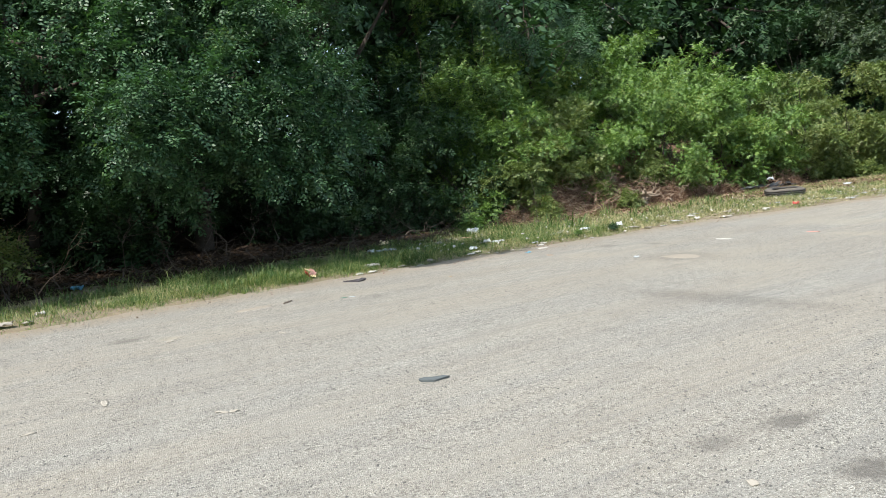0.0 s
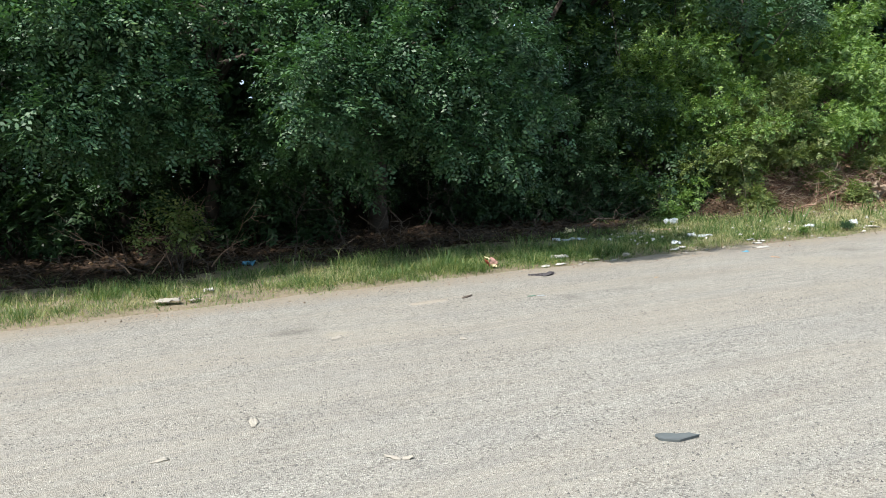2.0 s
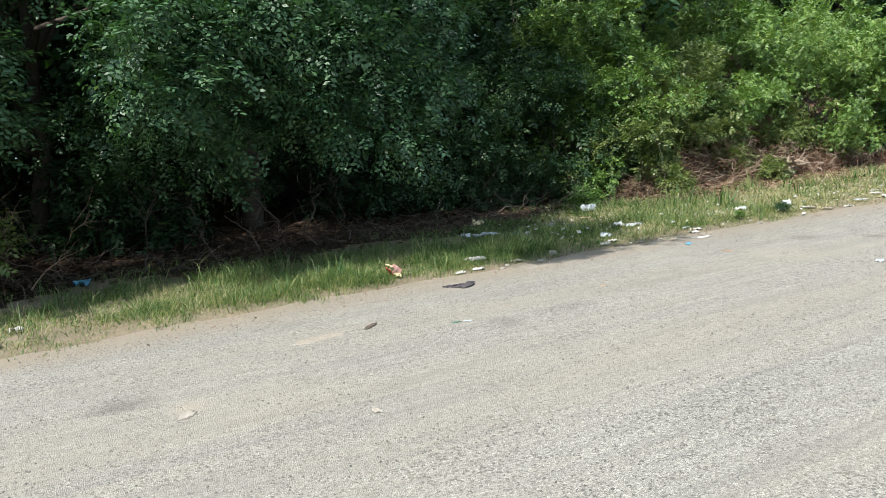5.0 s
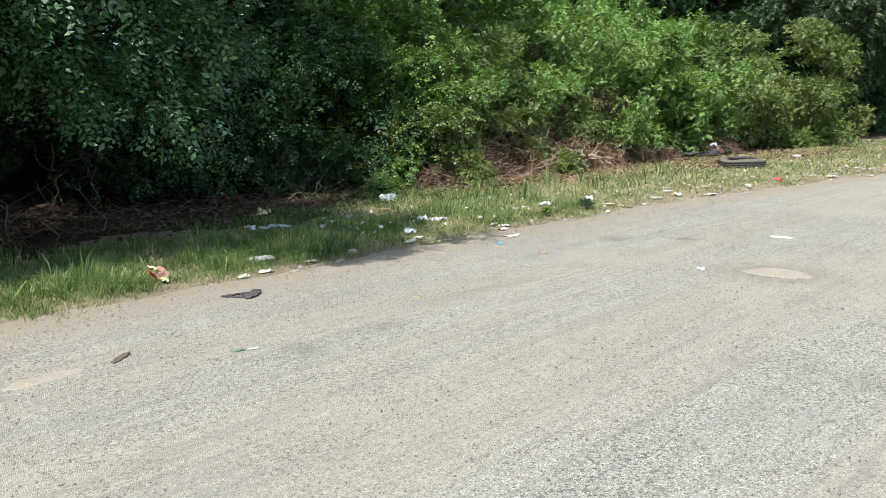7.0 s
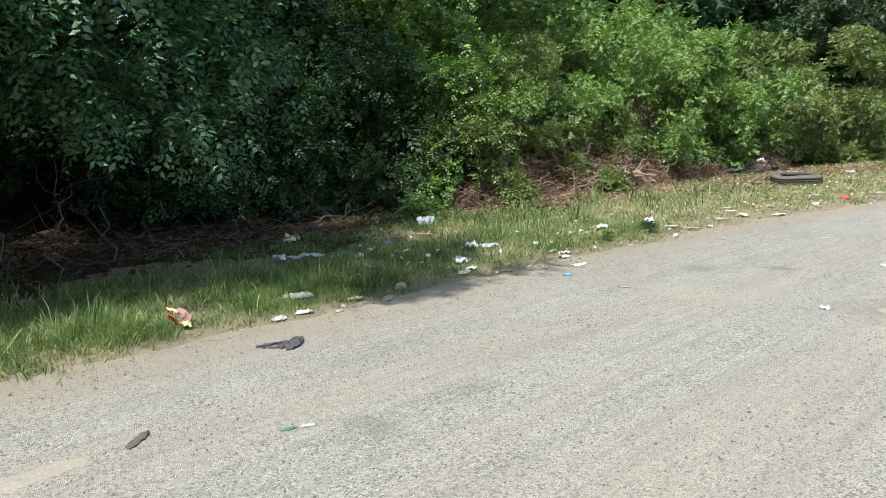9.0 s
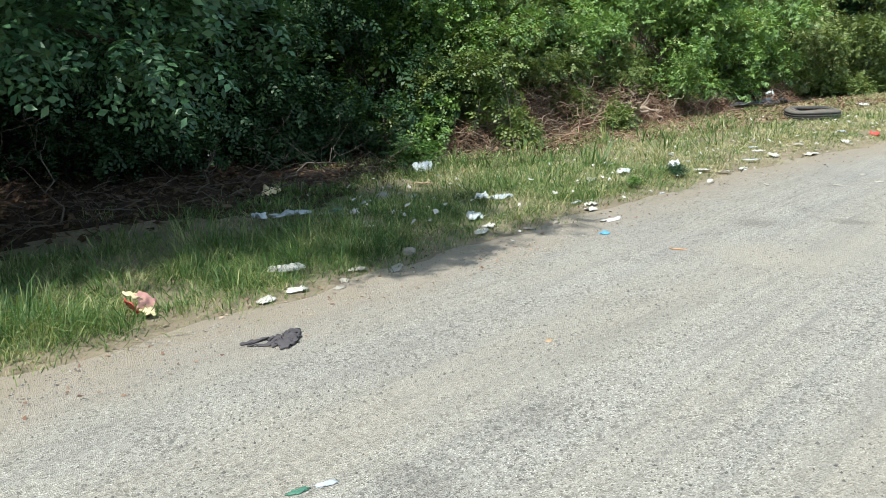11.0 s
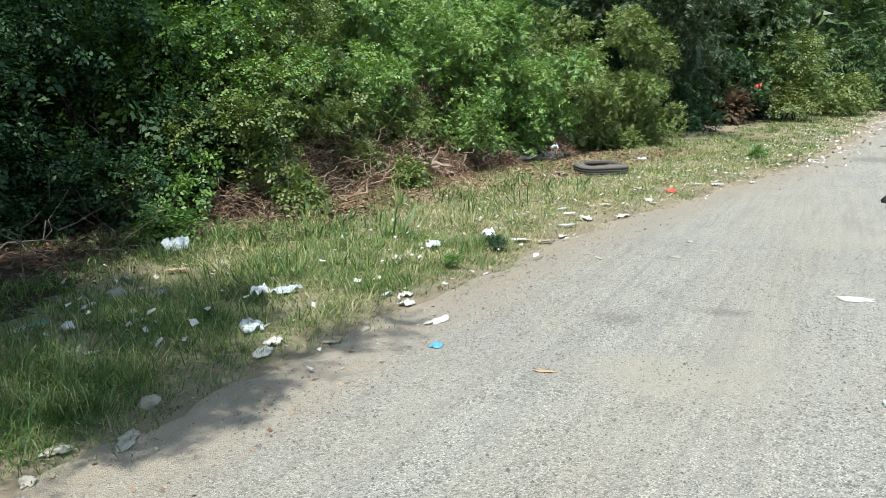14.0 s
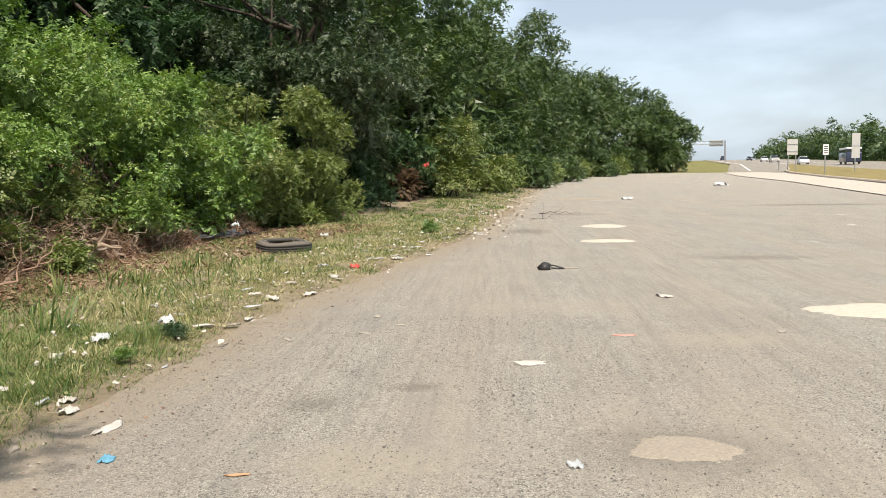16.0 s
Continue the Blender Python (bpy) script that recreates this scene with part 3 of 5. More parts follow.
plant("tree", "broad green tree with low crown overhanging the verge", "tree", "roadside trees", 1, -8.2, 6.4, (0, -0.3, 4.7), (3.9, 3.5, 4.4), 150, 0.5, 32, (0.09, 0.046), M_TREELEAF, 0.16, limbs=22, low=-0.96, extra=curtain(4, 50, -3.8, 3.8, -4.7, -2.6, 1.7, 5.6, 0.85))
plant("tree", "broad green tree with sunlit leaves over a dark hollow", "tree", "roadside trees", 2, -3.2, 6.6, (0.1, -0.7, 4.7), (3.4, 3.5, 4.2), 220, 0.46, 42, (0.088, 0.044), M_TREELEAF, 0.15, limbs=24, low=-0.96, extra=curtain(5, 50, -3.6, 2.2, -4.9, -2.9, 1.35, 5.6, 0.75))
# unseen high overhang, added to cast the dappled shade on lot and verge
over = np.random.default_rng(77)
branch = np.c_[over.normal((-0.75, -7.3, 5.6), (0.55, 0.22, 0.22), (10, 3)), over.uniform(0.18, 0.28, 10)]
branch = np.r_[branch, np.c_[over.normal((-0.5, -6.3, 5.3), (0.9, 0.55, 0.4), (27, 3)), over.uniform(0.24, 0.38, 27)]]
branch = np.r_[branch, np.c_[over.normal((-0.6, -5.0, 5.2), (1.2, 0.5, 0.4), (9, 3)), over.uniform(0.3, 0.45, 9)]]
plant("tree", "dense dark green tree hanging low over the grass", "tree", "roadside trees", 3, 0.2, 6.0, (-0.1, -0.6, 4.6), (2.1, 3.6, 4.3), 210, 0.46, 42, (0.092, 0.046), M_TREELEAF, 0.22, limbs=24, low=-0.97, extra=np.r_[branch, curtain(6, 36, -2.1, 1.6, -4.4, -2.4, 1.25, 5.4, 0.72)])
# crown raised and pushed forward, above view, to block sky light over the gap
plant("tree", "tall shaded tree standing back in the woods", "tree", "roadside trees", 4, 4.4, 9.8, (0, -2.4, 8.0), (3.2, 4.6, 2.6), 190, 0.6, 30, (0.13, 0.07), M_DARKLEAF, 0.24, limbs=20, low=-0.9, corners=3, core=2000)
# back trees: darker leaf material where the woods should look shaded
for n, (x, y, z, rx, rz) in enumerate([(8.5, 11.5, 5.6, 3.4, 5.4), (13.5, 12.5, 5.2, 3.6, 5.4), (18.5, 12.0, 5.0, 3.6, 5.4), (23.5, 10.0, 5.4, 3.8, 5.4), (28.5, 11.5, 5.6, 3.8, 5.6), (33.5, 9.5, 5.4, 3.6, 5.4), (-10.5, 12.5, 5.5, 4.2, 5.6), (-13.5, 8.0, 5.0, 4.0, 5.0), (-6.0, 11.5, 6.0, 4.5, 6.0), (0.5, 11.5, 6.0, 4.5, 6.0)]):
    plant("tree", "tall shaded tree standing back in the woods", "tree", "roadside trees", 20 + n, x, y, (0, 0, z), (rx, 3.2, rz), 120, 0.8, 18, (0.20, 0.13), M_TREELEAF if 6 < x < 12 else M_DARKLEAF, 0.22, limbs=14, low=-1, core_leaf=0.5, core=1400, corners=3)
# tall crowns over the hollow, mostly out of view, added to shade it
for n, (x, y) in enumerate([(-4.8, 7.8), (-0.4, 7.2)]):
    plant("tree", "tall added tree, crown out of view, shading the hollow", "tree", "roadside trees", 12 + n, x, y + 1.2, (0, -0.4, 8.6), (3.4 - 1.0 * n, 3.4, 2.3), 130, 0.7, 24, (0.20, 0.13), M_TREELEAF, 0.2, limbs=12, low=-0.9, core_leaf=0.5, corners=3)
# undergrowth in the gap and hollows; its dark leaf colour deepens the shade
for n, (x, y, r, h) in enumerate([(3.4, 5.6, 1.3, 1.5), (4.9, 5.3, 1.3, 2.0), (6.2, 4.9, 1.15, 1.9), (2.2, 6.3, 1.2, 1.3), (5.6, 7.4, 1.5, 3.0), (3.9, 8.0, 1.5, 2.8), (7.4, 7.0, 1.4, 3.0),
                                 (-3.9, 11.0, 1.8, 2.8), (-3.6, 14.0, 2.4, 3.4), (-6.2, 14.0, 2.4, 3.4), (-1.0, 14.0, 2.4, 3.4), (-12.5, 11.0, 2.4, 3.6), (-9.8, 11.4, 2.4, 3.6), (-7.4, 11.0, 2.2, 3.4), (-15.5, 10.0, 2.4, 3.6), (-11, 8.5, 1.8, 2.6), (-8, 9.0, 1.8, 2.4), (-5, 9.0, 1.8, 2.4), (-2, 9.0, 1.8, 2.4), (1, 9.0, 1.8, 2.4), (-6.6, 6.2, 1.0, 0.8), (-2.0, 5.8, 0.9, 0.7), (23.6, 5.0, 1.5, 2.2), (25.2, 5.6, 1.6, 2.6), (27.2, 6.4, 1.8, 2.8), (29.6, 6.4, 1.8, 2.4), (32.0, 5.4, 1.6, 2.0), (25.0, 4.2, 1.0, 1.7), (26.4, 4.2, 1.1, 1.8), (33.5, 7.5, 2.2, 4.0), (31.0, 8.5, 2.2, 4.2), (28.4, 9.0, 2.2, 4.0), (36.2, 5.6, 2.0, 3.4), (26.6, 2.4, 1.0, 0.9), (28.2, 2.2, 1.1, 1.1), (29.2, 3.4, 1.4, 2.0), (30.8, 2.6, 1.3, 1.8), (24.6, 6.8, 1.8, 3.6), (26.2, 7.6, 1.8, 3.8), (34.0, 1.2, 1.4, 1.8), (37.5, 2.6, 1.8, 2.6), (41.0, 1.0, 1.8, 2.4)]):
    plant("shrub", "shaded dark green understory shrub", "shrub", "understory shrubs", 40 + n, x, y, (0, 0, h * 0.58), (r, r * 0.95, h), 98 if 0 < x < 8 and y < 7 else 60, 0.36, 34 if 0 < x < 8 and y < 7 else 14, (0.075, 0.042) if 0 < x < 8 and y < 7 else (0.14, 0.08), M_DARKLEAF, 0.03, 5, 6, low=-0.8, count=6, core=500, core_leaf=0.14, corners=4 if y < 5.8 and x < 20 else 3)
for n, (x, y, r, h) in enumerate([(6.9, 4.5, 0.8, 1.3), (7.5, 4.3, 0.8, 1.2), (7.2, 5.4, 1.0, 2.0)]):
    plant("shrub", "olive green shrub at the edge of the shade", "shrub", "bank shrubs", 80 + n, x, y, (0, 0, h * 0.6), (r, r, h), 80, 0.32, 40, (0.068, 0.045), M_OLIVELEAF if n % 2 else M_SHRUBLEAF, 0.025, 5, 6, low=-0.6, count=6, droop=0.15, rough=0.5, core=400, core_leaf=0.14)
plant("shrub", "small pale green sapling at the dark hollow", "shrub", "understory shrubs", 49, -4.1, 2.6, (0, 0, 0.6), (0.42, 0.3, 0.45), 12, 0.12, 9, (0.075, 0.04), M_OLIVELEAF, 0.012, 4, 9, core=8, core_leaf=0.08, rough=0.7)
# the bank of bright shrubs
SHRUBS = [(7.8, 4.9, 1.2, 1.7), (9.4, 5.1, 1.15, 1.35), (11.3, 5.6, 1.25, 1.2), (13.2, 4.5, 1.5, 1.6), (15.0, 4.1, 1.5, 1.8), (16.8, 3.9, 1.5, 1.9), (18.5, 3.5, 1.5, 2.0), (20.2, 2.9, 1.5, 2.0),
          (21.9, 2.4, 1.4, 1.7), (9.0, 6.6, 1.7, 1.9), (11.2, 6.9, 1.8, 1.5), (13.4, 6.6, 1.9, 1.6), (15.6, 6.4, 1.9, 1.6), (17.8, 6.0, 1.9, 1.6), (19.8, 5.2, 1.8, 1.6), (12.4, 8.8, 2.0, 1.6), (15.2, 8.8, 2.0, 1.4), (9.4, 8.8, 1.9, 2.0)]
for n, (x, y, r, h) in enumerate(SHRUBS):
    olive = n in (1, 6, 7, 8)
    plant("shrub", "olive green shrub with rusty tips" if olive else "bright green shrub on the sunny bank", "shrub", "bank shrubs", 60 + n, x, y - (0.2 if n < 9 else 0.0), (0, 0, h * 0.55), (r, r, h), 112, 0.36, 46 if n < 9 else 18, (0.062 + 0.012 * (n > 3), 0.042 + 0.01 * (n > 3)) if n < 9 else (0.10, 0.065),
          M_OLIVELEAF if olive else M_SHRUBLEAF, 0.03, 5, 6, low=-0.75, count=6, droop=0.25, rough=0.4, core=700, core_leaf=0.14, corners=4 if n < 2 else 3)
for n, (x, y, r) in enumerate([(8.8, 4.5, 0.5), (9.9, 4.35, 0.5), (10.6, 4.5, 0.6), (12.4, 4.0, 0.55), (13.6, 3.6, 0.5), (10.1, 3.7, 0.26)]):
    plant("shrub", "small olive shrub growing through dead brush", "shrub", "bank shrubs", 95 + n, x, y, (0, 0, r * 0.6), (r, r, r * 0.9), 40, 0.2, 26, (0.055, 0.035), M_OLIVELEAF, 0.012, 4, 5, low=-0.5, count=6, core=120, core_leaf=0.1, rough=0.5)
plant("tree", "slim young tree with drooping feathery leaves", "tree", "roadside trees", 90, 10.4, 6.4, (0, 0, 3.4), (1.5, 1.4, 2.4), 60, 0.38, 22, (0.13, 0.035), M_TREELEAF, 0.07, limbs=18, low=-0.7, count=9, droop=0.9, core=300)
# the elm and the row beyond
low_limb = np.random.default_rng(78)
apron = np.c_[low_limb.normal((-3.5, -2.4, 3.7), (1.0, 1.2, 0.45), (60, 3)), low_limb.uniform(0.4, 0.6, 60)]
plant("tree", "grey-green elm with layered drooping branches over a dark hollow", "tree", "roadside trees", 91, 27.5, 3.6, (0, 0, 5.9), (4.7, 4.5, 4.9), 330, 0.52, 52, (0.105, 0.07), M_ELMLEAF, 0.24, limbs=24, low=-0.9, rough=0.36, droop=0.6, core=2600, core_leaf=0.2, corners=3, extra=apron)
plant("shrub", "yellow-green shrub at the woods' edge", "shrub", "row shrubs", 92, 36.6, -1.1, (0, 0, 1.3), (1.2, 1.1, 1.6), 70, 0.45, 22, (0.14, 0.07), M_OLIVELEAF, 0.04, 5, 8, low=-0.4)
plant("shrub", "rusty brown dying shrub at the woods' edge", "shrub", "row shrubs", 93, 33.2, 0.7, (0, 0, 0.55), (0.42, 0.4, 0.5), 14, 0.2, 12, (0.08, 0.04), M_RUSTLEAF, 0.03, 5, 8, low=-0.4)
ROW = [(34.5, 3.0, 9.6, 3.6), (39.5, 1.2, 9.8, 3.5), (45.5, 0.6, 10.0, 4.2), (52.5, -1.6, 8.6, 3.8), (59, -2.4, 10.2, 4.6), (66.5, -4.6, 8.8, 4.2), (74, -6.0, 10.2, 4.8), (81.5, -9.2, 9.0, 4.4), (88, -11.5, 9.4, 5.0), (95, -16.0, 8.4, 4.6), (101, -20.5, 8.6, 4.6), (106, -25.0, 7.4, 3.6)]
for n, (x, y, h, r) in enumerate(ROW):
    h = h * (1.10 if n < 3 else 1.26 if n < 9 else 1.12)
    plant("tree", "full green roadside tree in the far row", "tree", "roadside trees", 100 + n, x, y, (0, 0, h * 0.50), (r, r * 0.9, h * 0.50), 190, 0.62 + 0.005 * x, 26, (0.13 + 0.0014 * x, 0.095 + 0.001 * x), M_OAKLEAF, 0.25, limbs=6, low=-1, count=5, core=900, core_leaf=0.6, rough=0.3, corners=3)
    if 1 < n < 9:
        plant("shrub", "low green shrub below the far trees", "shrub", "row shrubs", 130 + n, x - 2, y - 2.9 - 0.02 * x, (0, 0, 0.7), (1.8 + 0.4 * (n % 3), 1.2, 1.0 + 0.3 * (n % 2)), 40, 0.5, 16, (0.20, 0.12), M_OAKLEAF if n % 2 else M_OLIVELEAF, 0.05, 3, 4, low=-0.3, count=5, corners=3)
# distant woods across the highway
rng = np.random.default_rng(7)
far_v, far_f, base = [], [], 0
for n in range(92):
    if n < 64:
        x = 105 + n * 7.5 + rng.uniform(-3, 3)
        y = np.interp(x, (100, 150, 400, 900), (-78, -93, -147, -262)) - rng.uniform(0, 8)
    else:
        x = 300 + (n - 64) * 16 + rng.uniform(-5, 5)
        y = np.interp(x, (177, 400, 900), (-54.5, -106, -225)) + rng.uniform(12, 26)
    h = rng.uniform(6.5, 12.5) * (1.0 + 0.25 * (x < 130))
    z = float(land(x, y))
    big = rng.uniform(3.6, 5.6)
    v, f = sprigs(rng, np.c_[shell(rng, (x, y, z + h * 0.5), (big, 5, h * 0.55), 34, -1, 0.4), np.full(34, 1.5)][:, :4], 9, 0.8, 0.65, 4, corners=3)
    far_v.append(v), far_f.append(f + base)
    base += len(v)
tagged(new("far_woods", np_mesh("far_woods", np.concatenate(far_v), np.concatenate(far_f), M_OAKLEAF)), "distant line of green trees across the highway", "woods", "", "stuff")
# woods deep behind the first trees
deep = []
for n in range(60):
    x = -22 + n * 1.9
    y = 17.5 + 2 * math.sin(n) + float(edge(x)) * 0.9
    deep.append(np.c_[shell(rng, (x, y, float(land(x, y)) + 5.5), (2.2, 2.0, 6.4), 40, -1), np.full(40, 1.2)][:, :4])
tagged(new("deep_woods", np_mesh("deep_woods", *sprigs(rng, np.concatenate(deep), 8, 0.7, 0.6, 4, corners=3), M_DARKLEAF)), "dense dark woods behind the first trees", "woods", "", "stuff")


# ---- grass ----
def blades(rng, x, y, height, width, lean):
    """Bent grass blades with their feet at x, y; lean: how far each tip bows, as a vector."""
    n = len(x)
    a = rng.uniform(0, 2 * np.pi, n)
    side = np.stack([np.cos(a), np.sin(a), np.zeros(n)], -1) * width[:, None] * 0.5
    bend = np.c_[lean * height[:, None], np.zeros(n)]
    far = np.linalg.norm(lean, axis=1)
    p = np.stack([x, y, land(x, y) - 0.01], -1)
    mid = p + bend * 0.38 + np.array([0, 0, 1]) * (height * 0.62 / np.sqrt(1 + 0.25 * far ** 2))[:, None]
    tip = p + bend + np.array([0, 0, 1]) * (height * np.clip(1.0 - 0.38 * far, 0.12, 1.0))[:, None]
    v = np.stack([p - side, p + side, mid + side * 0.8, mid - side * 0.8, tip], 1).reshape(-1, 3)
    k = np.arange(n)[:, None] * 5
    return v, np.stack([k + np.array([[0, 1, 2]]), k + np.array([[0, 2, 3]]), k + np.array([[3, 2, 4]])], 1).reshape(-1, 3)


def grass_patch(name, label, seed, x0, x1, d0, d1, n, height, material, width=0.008, clump=0.5, spread=0.6, tuft=0.09, each=22):
    """Grass in tufts whose blades bow outwards, thick in some places and thin in others."""
    rng = np.random.default_rng(seed)
    m = n // each
    x, d = rng.uniform(x0, x1, m * 3), rng.uniform(0, 1, m * 3) * (d1 - d0) + d0
    y = edge(x) + d
    keep = np.array([noise.noise(Vector((a * 1.1, b * 1.4, seed))) + 0.6 * noise.noise(Vector((a * 3.4, b * 3.4, seed))) for a, b in zip(x, y)])
    shore = np.array([0.22 * max(0, noise.noise(Vector((a * 0.9, 7.7, 0.0))) + 0.2) + 0.16 * noise.noise(Vector((a * 3.3, 1.7, 0.0))) for a in x])
    fade = ramp(d - shore, d0 - 0.05, d0 + 0.30) * (1 - ramp(d + 0.7 * (1 - ramp(x, 1.0, 3.0)) * (d1 > 3), d1 - 0.7, d1))
    ok = rng.uniform(-1, 1, m * 3) * clump < keep + 2 * fade - 1.4
    x, y, keep = x[ok][:m], y[ok][:m], keep[ok][:m]
    tall = height * rng.uniform(0.55, 1.15, len(x)) * (0.35 + 1.25 * np.clip(keep + 0.35, 0, 1)) * (0.5 + 0.5 * ramp(y - edge(x), 0, 0.5))
    off = rng.normal(0, tuft, (len(x), each, 2)) * rng.uniform(0.5, 1.4, (len(x), 1, 1))
    lean = off / (tuft * 1.6) * 0.5 + rng.normal(0, 0.42, off.shape) + rng.normal(0, 0.25, (len(x), 1, 2))
    bx, by = (x[:, None] + off[..., 0]).ravel(), (y[:, None] + off[..., 1]).ravel()
    hh = (tall[:, None] * rng.uniform(0.35, 1.1, (len(x), each))).ravel()
    v, f = blades(rng, bx, by, hh, width * rng.uniform(0.6, 1.3, len(bx)), lean.reshape(-1, 2) * spread * 0.7)
    return tagged(new(name, np_mesh(name, v, f, material)), label, "grass", "", "stuff")


grass_patch("grass", "lush green roadside grass with dry tips", 1, -12, 6.8, -0.12, 3.5, 54000, 0.17, M_GRASS, 0.0065, 1.5, spread=2.0)
grass_patch("grass", "fine green grass matted at the verge edge", 9, -3, 7.0, -0.10, 2.4, 30000, 0.15, M_GRASS, 0.0050, 0.8, spread=2.4)
grass_patch("grass", "dry mown grass with straw on the verge", 2, 4.5, 21, -0.10, 4.6, 52000, 0.125, M_DRYGRASS, 0.0065, 1.0, spread=2.6)
grass_patch("grass", "short green grass among dry blades", 3, 4.5, 24, 0.0, 5.0, 30000, 0.17, M_GRASS, 0.0075, 0.6, spread=1.8)
grass_patch("grass", "broad strappy green leaves among dry grass", 11, 5.5, 12, 1.2, 3.6, 700, 0.38, M_GRASS, 0.020, 0.10, spread=1.4, tuft=0.07, each=12)
grass_patch("grass", "pale straw clumps on the verge", 12, 3.5, 20, 0.1, 3.2, 9000, 0.22, M_DRYGRASS, 0.008, 0.2, spread=2.2)
grass_patch("grass", "patchy verge grass along the far row", 4, 20, 46, 0.3, 4.5, 14000, 0.15, M_GRASS, 0.020, spread=1.8)
grass_patch("grass", "dry pale grass along the far row", 8, 20, 48, 0.0, 4.2, 10000, 0.13, M_DRYGRASS, 0.020, spread=2.4)
grass_patch("grass", "dry straw lying along the verge", 5, -12, 26, -0.3, 3.2, 15000, 0.12, M_DRYGRASS, 0.006, spread=3.5)
grass_patch("grass", "dry tufts among the green grass", 6, -12, 6, 0.0, 2.6, 13000, 0.18, M_DRYGRASS, 0.006, 0.5, spread=2.0)
grass_patch("grass", "tall green tufts among shorter grass", 7, -12, 8, 0.15, 3.4, 7000, 0.30, M_GRASS, 0.008, 0.22, spread=1.5)
grass_patch("grass", "tall arching green tufts along the asphalt edge", 10, -1.5, 2.4, 0.0, 1.3, 9000, 0.25, M_GRASS, 0.006, 1.2, spread=1.9)


# ---- things on the verge and the lot ----
def crumple(seed, w, l, h, n=12, folds=3.0, taper=0.25, jag=1.0):
    """A creased, closed scrap of film, paper or cloth: two skins, with an uneven outline."""
    o = seed * 3.7
    u = np.linspace(-1, 1, n + 1)
    top, bot = [], []
    for a in u:
        for b in u:
            q = max(abs(a), abs(b))
            out = 1 - taper * (0.5 + 0.5 * noise.noise(Vector((a * 2 + o, b * 2, 1.0)))) + jag * q * (0.32 * noise.noise(Vector((a * 2.6 + o, b * 2.6, 5.0))) + 0.16 * noise.noise(Vector((a * 6 + o, b * 6, 7.0))))
            th = math.atan2(b, a)
            rag = 1 + 0.42 * jag * noise.noise(Vector((1.3 * math.cos(th) + o, 1.3 * math.sin(th), 2.0))) + 0.14 * jag * noise.noise(Vector((3.4 * math.cos(th), 3.4 * math.sin(th) + o, 6.0)))
            ca, cb = a * math.sqrt(1 - 0.42 * b * b), b * math.sqrt(1 - 0.42 * a * a)
            x = ca * w / 2 * out * max(0.35, rag) * 1.1 + 0.10 * w * noise.noise(Vector((a * 2.2, b * 2.2, o)))
            y = cb * l / 2 * out * max(0.35, rag) * 1.1 + 0.10 * l * noise.noise(Vector((a * 2.2, b * 2.2, o + 9)))
            fold = 0.9 * max(0, 0.75 - 1.8 * abs(noise.noise(Vector((a * folds * 0.45 + o, b * folds * 0.45, 3.0))))) + 0.35 * max(0, 0.7 - 1.8 * abs(noise.noise(Vector((a * folds * 0.8, b * folds * 0.8, o)))))
            rim = 1 - max(abs(a), abs(b)) ** 4
            z = 0.42 * h * fold * (0.35 + 0.65 * rim) + 0.08 * h * rim * (0.5 + noise.noise(Vector((a * 1.1, b * 1.1, o + 4))))
            z += 0.35 * h * q ** 3 * max(0.0, noise.noise(Vector((1.6 * math.cos(th) + o, 1.6 * math.sin(th), 8.0))) * 2)
            top.append((x, y, z + 0.003))
            bot.append((x, y, max(0.0, z - 0.002)))
    k = n + 1
    i, j = np.meshgrid(np.arange(n), np.arange(n), indexing="ij")
    f = np.stack([i * k + j, (i + 1) * k + j, (i + 1) * k + j + 1, i * k + j + 1], -1).reshape(-1, 4)
    rim = [j for j in range(n)] + [j * k + n for j in range(n)] + [n * k + n - j for j in range(n)] + [(n - j) * k for j in range(n)]
    m = k * k
    side = np.array([(rim[q], rim[(q + 1) % len(rim)], rim[(q + 1) % len(rim)] + m, rim[q] + m) for q in range(len(rim))])
    return np.array(top + bot), np.r_[f, f[:, ::-1] + m, side]


def scrap(name, label, category, seed, x, y, w, l, h, material, turn=0.0, up=0.0, folds=3.0, n=12, group=""):
    ob = new(name, np_mesh(name, *crumple(seed, w, l, h, n, folds, 0.3, 0.8), material))
    ob.matrix_world = on_land(x, y, turn, up * (0.45 if up < 0.2 else 1.0) + 0.009)
    return tagged(ob, label, category, group)


def lump(seed, rx, ry, rz, rough=0.3, sub=2):
    bm = bmesh.new()
    bmesh.ops.create_icosphere(bm, subdivisions=sub, radius=1)
    for v in bm.verts:
        k = 1 + rough * noise.noise(v.co * 1.6 + Vector((seed * 5.1, 0, 0))) + 0.4 * rough * noise.noise(v.co * 4.3 + Vector((seed, 3, 0)))
        v.co = Vector((v.co.x * rx * k, v.co.y * ry * k, max(-0.5, v.co.z) * rz * k + 0.4 * rz))
    return bm


def stone(name, label, category, seed, x, y, r, material, flat=0.6, group="", turn=0.0):
    ob = part(name, lump(seed, r, r * 0.7, r * flat), material, None, label)
    ob.matrix_world = on_land(x, y, turn)
    return tagged(ob, label, category, group)


